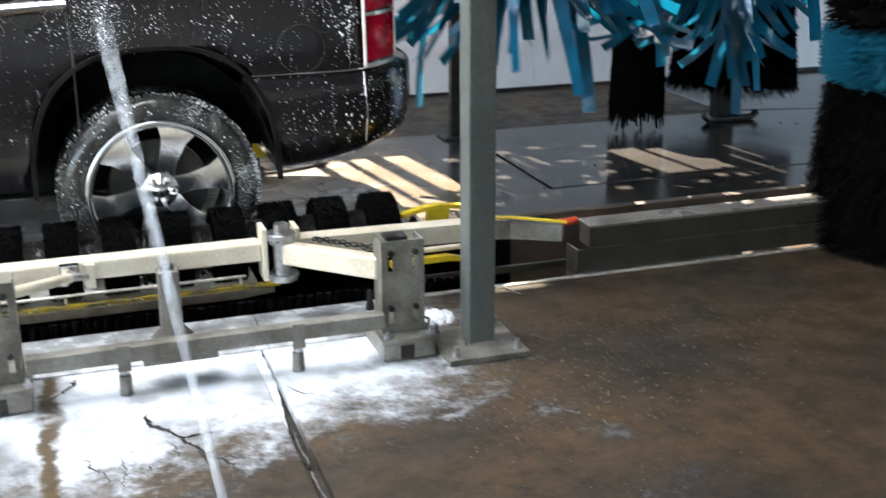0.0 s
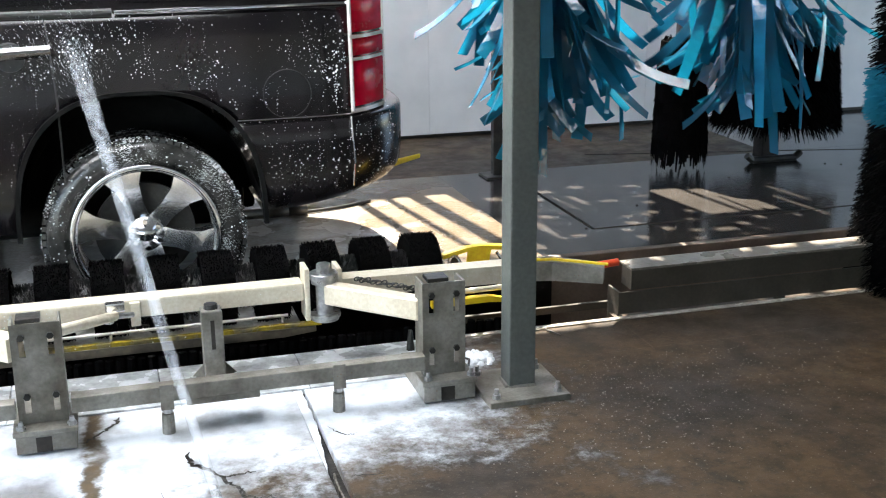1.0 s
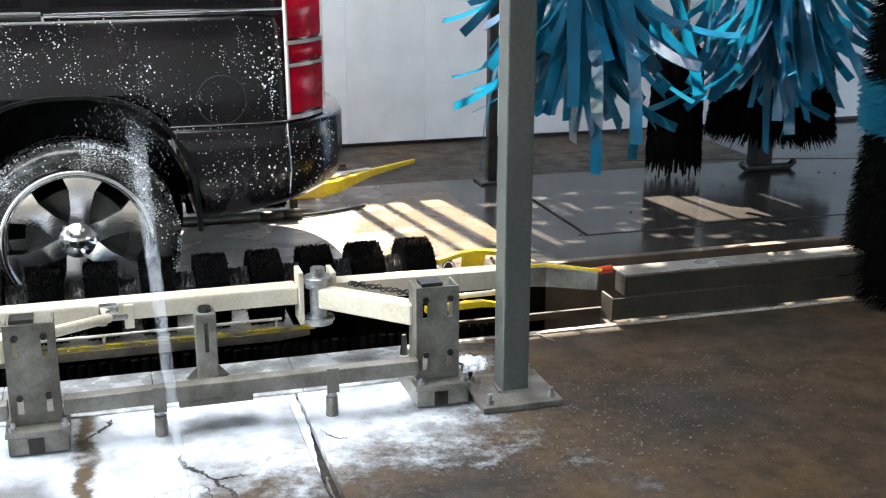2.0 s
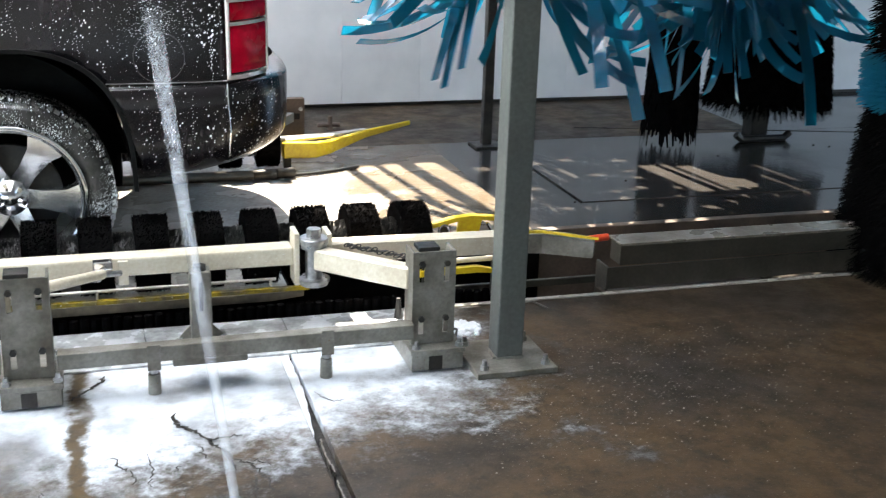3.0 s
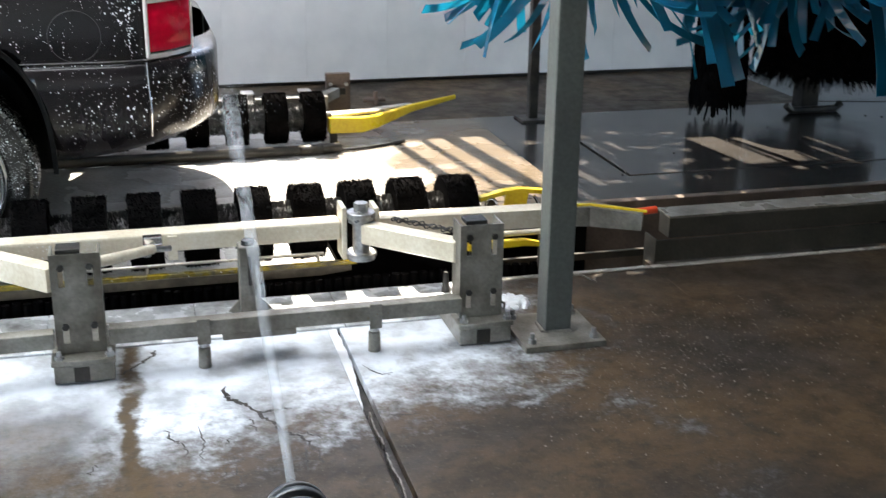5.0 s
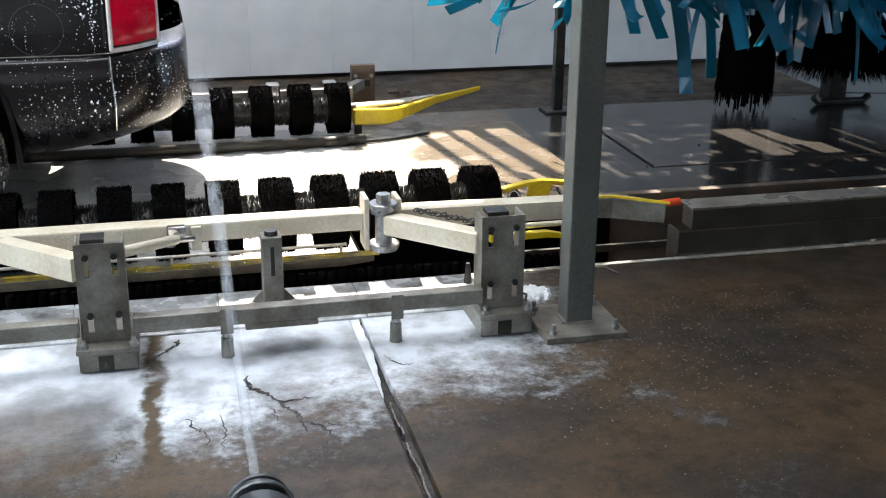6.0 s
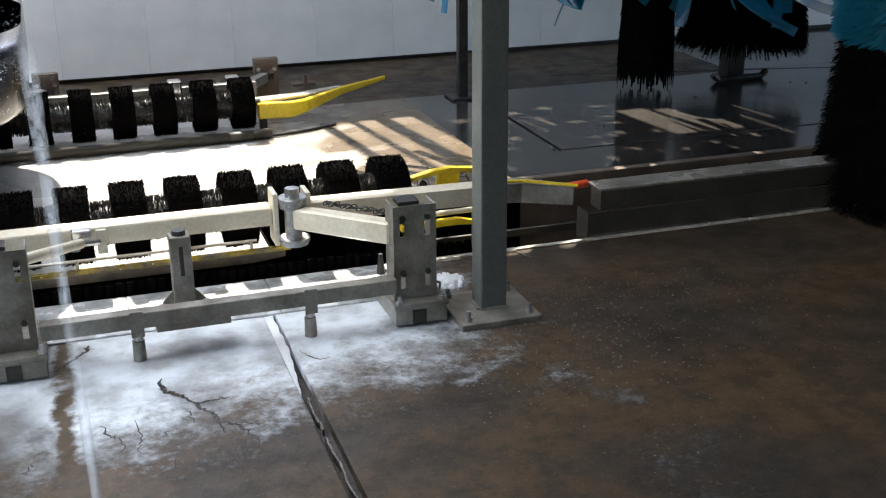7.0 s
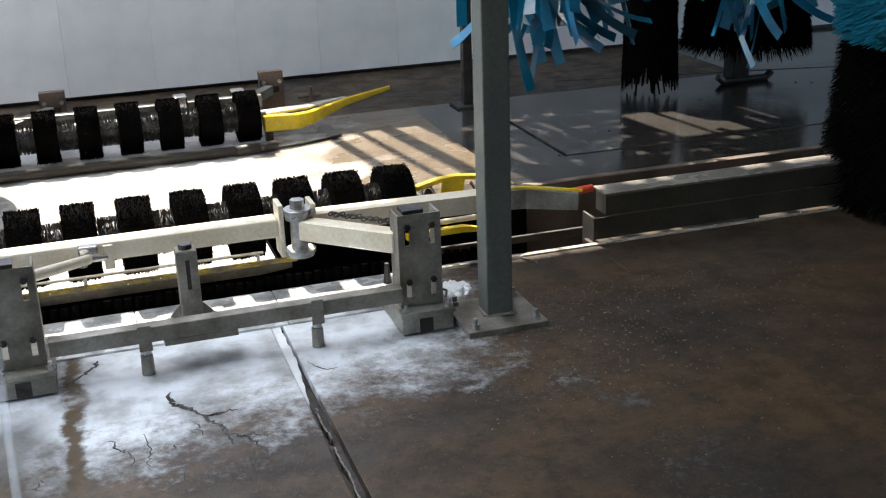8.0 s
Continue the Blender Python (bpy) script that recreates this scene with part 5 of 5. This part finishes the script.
# wheels
def wheel_at(x, y, flip):
    w = new("wheel")
    w.parent = suv
    w.matrix_basis = pose(x, y, HUB)
    side_ = 1 if not flip else -1
    bm = bmesh.new()
    lathe(bm, [(0.272, 0.03 * side_), (0.285, 0.004 * side_), (0.31, -0.006 * side_), (0.338, -0.004 * side_), (0.358, 0.008 * side_), (0.371, 0.03 * side_), (WR, 0.06 * side_),
               (WR, 0.23 * side_), (0.364, 0.27 * side_), (0.33, 0.285 * side_), (0.272, 0.27 * side_)], 64)
    tyre = part("tyre", bm, M_TYRE, w, "wet black tyre with beads of water", True)
    bm = bmesh.new()
    for k in range(84):
        a = k * math.tau / 84
        for j, (y0, y1) in enumerate(((0.02, 0.085), (0.10, 0.15), (0.165, 0.22))):
            m = Matrix.Rotation(-(a + 0.02 * j), 4, "Y")
            box(bm, WR - 0.016 if j == 0 else WR - 0.004, WR + 0.005, min(y0 * side_, y1 * side_), max(y0 * side_, y1 * side_), -0.0105, 0.0105, 0, m)
    part("tread", bm, M_TREAD, tyre, "sudsy tread edge")
    tb = random.Random(17)
    bm = bmesh.new()
    for _ in range(520):
        a, r, y = tb.uniform(0, math.tau), tb.choice((0.383, 0.376, tb.uniform(0.30, 0.37))), 0.0
        y = (0.012 + 0.02 * tb.random() if r > 0.372 else -0.006) * side_
        q = 0.0012 + 0.0032 * tb.random() ** 2
        c = Vector((r * math.cos(a), y, r * math.sin(a)))
        v = [bm.verts.new(c + Vector(o) * q) for o in ((1, 0, 0), (-1, 0, 0), (0, 1, 0), (0, -1, 0), (0, 0, 1), (0, 0, -1))]
        for i0, i1, i2 in ((0, 2, 4), (2, 1, 4), (1, 3, 4), (3, 0, 4), (2, 0, 5), (1, 2, 5), (3, 1, 5), (0, 3, 5)):
            bm.faces.new((v[i0], v[i1], v[i2]))
    tagged(part("tyre_foam", bm, M_BEAD, tyre, "white suds beads"), kind="stuff")
    bm = bmesh.new()
    lathe(bm, [(0.262, 0.26 * side_), (0.262, 0.05 * side_), (0.268, 0.012 * side_), (0.283, -0.002 * side_), (0.279, -0.010 * side_), (0.262, -0.006 * side_), (0.252, 0.012 * side_), (0.25, 0.05 * side_)], 64)
    rim = part("rim", bm, M_ALLOY, w, "polished alloy rim", True)
    for k in range(6):
        bm = bmesh.new()
        m = Matrix.Rotation(k * math.tau / 6 + 0.3, 4, "Y")
        outline = [(-0.038, 0.05), (-0.034, 0.12), (-0.046, 0.20), (-0.078, 0.258), (0.078, 0.258), (0.046, 0.20), (0.034, 0.12), (0.038, 0.05)]
        ya, yb = 0.055 * side_, 0.085 * side_
        va = [bm.verts.new(m @ Vector((px, ya - (pz - 0.05) * 0.22 * side_, pz))) for px, pz in outline]
        vb = [bm.verts.new(m @ Vector((px, yb, pz))) for px, pz in outline]
        n = len(outline)
        for i in range(n):
            bm.faces.new((va[i], va[(i + 1) % n], vb[(i + 1) % n], vb[i]))
        bm.faces.new(va)
        bm.faces.new(vb[::-1])
        part("spoke", bm, M_ALLOY, rim)
    bm = bmesh.new()
    lathe(bm, [(0.0, 0.030 * side_), (0.030, 0.030 * side_), (0.034, 0.040 * side_), (0.066, 0.046 * side_), (0.07, 0.06 * side_), (0.07, 0.10 * side_)], 32)
    hub = part("hub", bm, M_ALLOY, rim, smooth=True)
    for k in range(6):
        a = k * math.tau / 6
        part("lug_nut", rodded((0.052 * math.cos(a), 0.046 * side_, 0.052 * math.sin(a)), (0.052 * math.cos(a), 0.026 * side_, 0.052 * math.sin(a)), 0.011, 0.010, 6), M_CHROME, rim)
    bm = bmesh.new()
    lathe(bm, [(0.0, 0.10 * side_), (0.19, 0.10 * side_), (0.19, 0.12 * side_), (0.0, 0.12 * side_)], 32)
    part("brake_disc", bm, M_DARKMETAL, w, "dark brake disc")
    return w


WHEELS = [wheel_at(0.0, 0.02, False), wheel_at(AX2, 0.02, False), wheel_at(0.0, WIDE - 0.02, True), wheel_at(AX2, WIDE - 0.02, True)]

# ---- pressure lance ----
M_WATERDROP = material("water_drops", (0.75, 0.78, 0.8), (0.6, 0.63, 0.66), 0.1, scale=30, bump=0.0)
lance = thing("pressure_lance", "black ribbed pressure washer lance tip spraying water", "lance")
bm = bmesh.new()
lathe(bm, [(0.0, 0.0), (0.004, 0.0), (0.013, 0.002), (0.017, 0.006), (0.023, 0.007), (0.024, 0.014), (0.021, 0.016), (0.021, 0.020), (0.026, 0.022), (0.026, 0.032), (0.022, 0.034), (0.022, 0.04), (0.027, 0.042), (0.027, 0.10), (0.014, 0.11), (0.014, 0.30), (0.0, 0.30)], 28, "z")
part("nozzle", bm, M_NOZZLE, lance, smooth=True)
M_WATER = material("spraying_water", (0.80, 0.84, 0.88), (0.7, 0.75, 0.8), 0.25, scale=20, bump=0.0)
wnodes = M_WATER.node_tree
wb = wnodes.nodes["Principled BSDF"]
wave = wnodes.nodes.new("ShaderNodeTexNoise")
wave.inputs["Scale"].default_value = 9.0
wco = wnodes.nodes.new("ShaderNodeTexCoord")
wmap = wnodes.nodes.new("ShaderNodeMapping")
wmap.inputs["Scale"].default_value = (9, 9, 0.8)
wnodes.links.new(wco.outputs["Object"], wmap.inputs[0])
wnodes.links.new(wmap.outputs[0], wave.inputs["Vector"])
wr = wnodes.nodes.new("ShaderNodeMapRange")
wr.inputs[1].default_value, wr.inputs[2].default_value, wr.inputs[3].default_value, wr.inputs[4].default_value = 0.32, 0.68, 0.03, 0.29
wnodes.links.new(wave.outputs[0], wr.inputs[0])
wsep = wnodes.nodes.new("ShaderNodeSeparateXYZ")
wnodes.links.new(wco.outputs["Object"], wsep.inputs[0])
wfade = wnodes.nodes.new("ShaderNodeMapRange")
wfade.inputs[1].default_value, wfade.inputs[2].default_value = -3.7, -2.0
wnodes.links.new(wsep.outputs["Z"], wfade.inputs[0])
wmul = wnodes.nodes.new("ShaderNodeMath")
wmul.operation = "MULTIPLY"
wnodes.links.new(wr.outputs[0], wmul.inputs[0])
wnodes.links.new(wfade.outputs[0], wmul.inputs[1])
wnodes.links.new(wmul.outputs[0], wb.inputs["Alpha"])
JET_LEN = 3.55
bm = bmesh.new()
prev = None
jg = random.Random(5)
for i in range(41):
    u = i / 40
    r = 0.0035 + 0.030 * u ** 1.15
    ring = [bm.verts.new((r * (1 + 0.12 * jg.uniform(-1, 1)) * math.cos(k * math.tau / 14), r * (1 + 0.12 * jg.uniform(-1, 1)) * math.sin(k * math.tau / 14), -u * JET_LEN)) for k in range(14)]
    if prev:
        for k in range(14):
            bm.faces.new((prev[k], prev[(k + 1) % 14], ring[(k + 1) % 14], ring[k]))
    prev = ring
stream = part("water_jet", bm, M_WATER, lance, "white jet of water", True)
stream.visible_shadow = False
# drops flung about where the jet breaks up
bm = bmesh.new()
for _ in range(520):
    d = jg.random() ** 0.6
    a, z = jg.uniform(0, math.tau), -JET_LEN * (0.80 + 0.21 * jg.random())
    r = 0.02 + 0.20 * d * max(0.1, (-z / JET_LEN - 0.78) / 0.22)
    p = Vector((r * math.cos(a), r * math.sin(a), z))
    s = jg.uniform(0.0004, 0.0010)
    v = [bm.verts.new(p + Vector(o) * s) for o in ((1, 1, 1), (-1, -1, 1), (-1, 1, -1), (1, -1, -1))]
    for f in ((0, 1, 2), (0, 3, 1), (0, 2, 3), (1, 3, 2)):
        bm.faces.new([v[i] for i in f])
drops = tagged(part("spray_drops", bm, M_WATERDROP, lance, "fine flying water drops"), kind="stuff")

JET = (
    (0, 0.093, 0.743, 1.108, 0.193, 4.400, 1.111),
    (0.1, 0.073, 0.755, 1.123, 0.065, 4.400, 1.174),
    (0.2, 0.073, 0.759, 1.130, 0.062, 4.400, 1.187),
    (0.3, 0.070, 0.764, 1.138, 0.048, 4.400, 1.206),
    (0.4, 0.065, 0.771, 1.149, 0.014, 4.400, 1.240),
    (0.5, 0.057, 0.782, 1.165, -0.041, 4.400, 1.307),
    (0.6, 0.045, 0.779, 1.168, -0.128, 4.400, 1.298),
    (0.7, 0.028, 0.781, 1.178, -0.252, 4.400, 1.331),
    (0.8, 0.029, 0.777, 1.180, -0.259, 4.400, 1.312),
    (0.9, 0.055, 0.762, 1.165, -0.117, 4.400, 1.205),
    (1, 0.065, 0.753, 1.160, -0.071, 4.400, 1.152),
    (1.1, 0.064, 0.756, 1.164, 0.114, 4.400, 0.781),
    (1.2, 0.050, 0.758, 1.164, 0.261, 4.400, 0.360),
    (2.3, 0.033, 0.759, 1.156, 0.096, 4.400, 1.030),
    (2.4, 0.029, 0.758, 1.146, 0.086, 4.400, 1.088),
    (2.5, 0.028, 0.761, 1.142, 0.090, 4.400, 1.173),
    (2.6, 0.051, 0.752, 1.130, 0.226, 4.400, 1.098),
    (2.7, 0.059, 0.750, 1.127, 0.277, 4.400, 1.071),
    (2.8, 0.053, 0.757, 1.135, 0.227, 4.400, 1.113),
    (2.9, 0.054, 0.762, 1.140, 0.223, 4.400, 1.134),
    (3, 0.053, 0.761, 1.136, 0.220, 4.400, 1.106),
    (3.1, 0.047, 0.758, 1.130, 0.179, 4.400, 1.070),
    (3.2, 0.044, 0.754, 1.125, 0.153, 4.400, 1.036),
    (3.3, 0.044, 0.749, 1.117, 0.146, 4.400, 0.991),
    (3.4, 0.048, 0.749, 1.119, 0.159, 4.400, 1.000),
    (3.5, 0.058, 0.754, 1.129, 0.194, 4.400, 1.055),
    (3.6, 0.062, 0.757, 1.138, 0.226, 4.400, 1.122),
    (3.7, 0.067, 0.758, 1.142, 0.262, 4.400, 1.165),
    (3.8, 0.067, 0.755, 1.140, 0.277, 4.400, 1.165),
    (3.9, 0.065, 0.752, 1.137, 0.279, 4.400, 1.162),
    (4, 0.069, 0.745, 1.132, 0.362, 4.400, 0.842),
    (4.1, 0.065, 0.744, 1.121, 0.345, 4.400, 0.835),
    (4.2, 0.065, 0.746, 1.116, 0.365, 4.400, 0.835),
    (4.3, 0.065, 0.750, 1.116, 0.377, 4.400, 0.858),
    (4.4, 0.062, 0.753, 1.112, 0.376, 4.400, 0.865),
    (4.5, 0.054, 0.761, 1.116, 0.343, 4.400, 0.916),
    (4.6, 0.052, 0.763, 1.120, 0.323, 4.400, 0.901),
    (4.7, 0.052, 0.760, 1.121, 0.328, 4.400, 0.818),
    (4.8, 0.056, 0.758, 1.124, 0.358, 4.400, 0.747),
    (4.9, 0.056, 0.760, 1.132, 0.357, 4.400, 0.705),
    (5, 0.050, 0.764, 1.140, 0.312, 4.400, 0.708),
    (5.1, 0.038, 0.769, 1.147, 0.249, 4.400, 0.745),
    (5.2, 0.035, 0.766, 1.144, 0.253, 4.400, 0.714),
    (6.3, 0.019, 0.755, 1.142, 0.086, 4.400, 0.871),
    (6.4, 0.025, 0.754, 1.142, 0.106, 4.400, 0.933),
    (6.5, 0.038, 0.749, 1.138, 0.165, 4.400, 0.971),
    (6.6, 0.027, 0.752, 1.126, 0.120, 4.400, 0.946),
    (6.7, 0.015, 0.756, 1.116, 0.070, 4.400, 0.931),
    (6.8, 0.005, 0.760, 1.104, 0.030, 4.400, 0.910),
    (6.9, -0.009, 0.769, 1.103, -0.030, 4.400, 0.884),
    (7, -0.026, 0.780, 1.106, -0.105, 4.400, 0.882),
    (7.1, -0.039, 0.785, 1.110, -0.171, 4.400, 0.858),
    (7.2, -0.050, 0.788, 1.112, -0.230, 4.400, 0.822),
    (7.3, -0.058, 0.793, 1.117, -0.267, 4.400, 0.803),
    (7.4, -0.068, 0.796, 1.119, -0.314, 4.400, 0.763),
    (7.5, -0.074, 0.798, 1.118, -0.343, 4.400, 0.709),
    (7.6, -0.076, 0.796, 1.119, -0.356, 4.400, 0.748),
    (7.7, -0.078, 0.795, 1.122, -0.371, 4.400, 0.798),
    (7.8, -0.076, 0.794, 1.123, -0.361, 4.400, 0.839),
    (7.9, -0.075, 0.792, 1.121, -0.355, 4.400, 0.867),
    (8, -0.072, 0.789, 1.119, -0.340, 4.400, 0.890),
)

# ---- movement ----
SUV_X = ((0, 0.368), (0.5, 0.266), (1.0, 0.145), (1.2, 0.092), (2.3, -0.139), (2.5, -0.175), (3.0, -0.305), (3.5, -0.41), (4.5, -0.653), (5.0, -0.765), (6.5, -1.092), (8.0, -1.43))
FLARE = ((0, 30), (0.5, 12), (1.0, 0), (1.2, 22), (1.7, 14), (2.3, -2), (2.5, -4), (3.0, 44), (3.5, 34), (4.0, 8), (4.5, 38), (5.0, 36), (5.7, 36), (6.5, 36), (7.0, 50), (7.5, 10), (8.0, 4))

SWING = ((0, -3), (0.5, -4), (1.0, 0), (1.25, 4), (1.75, 0), (2.25, -12), (2.5, -12), (3.0, 4), (3.5, 1), (4.0, -12), (4.5, 4), (5.0, 0), (5.75, 2), (6.5, 0), (7.0, 2), (7.5, -12), (8.0, -5))


def motions():
    walk(suv, [(t, pose(x, 4.43, 0)) for t, x in SUV_X])
    for w in WHEELS:
        x, y, z = w.matrix_basis.translation
        walk(w, [(t, pose(x, y, z, 0, math.degrees((sx - SUV_X[0][1]) / WR), 0)) for t, sx in SUV_X])
    walk(lance, [(t, look((a, b, c), (d, e, f))) for t, a, b, c, d, e, f in JET])
    steps = [i * 0.25 for i in range(33)]
    for curtain, late in CURTAINS:
        p = curtain.matrix_basis.translation.copy()
        walk(curtain, [(t, pose(p.x, p.y, 3.4, 0, lerp_table(SWING, t), 0) @ pose(0, 0, -3.4, 0, 0, 44 * math.sin(t * 1.9 + late * 4) + 25 * t)) for t in steps])
    for brush, rate in ((brush_a, 150), (brush_b, -140), (brush_c, 160)):
        p = brush.matrix_basis.translation.copy()
        walk(brush, [(t, pose(p.x, p.y, 0, 0, 0, rate * t)) for t in steps])
    for ob, phi, r, h, extra, phase, lag, late in STRIPS:
        rows_s = []
        for t, fl in FLARE:
            th = max(-6, fl * (1 - 1.3 * late) + extra + (10 + 20 * late) * math.sin(phase + t * 3.1))
            m = pose(0, 0, 0, 0, 0, phi + lag * math.sin(phase + t * 1.4) * 0.4) @ pose(r, 0, h) @ pose(0, 0, 0, 8 * math.sin(phase + 2 * t), -th, 0)
            rows_s.append((t, m))
        walk(ob, rows_s)


motions()
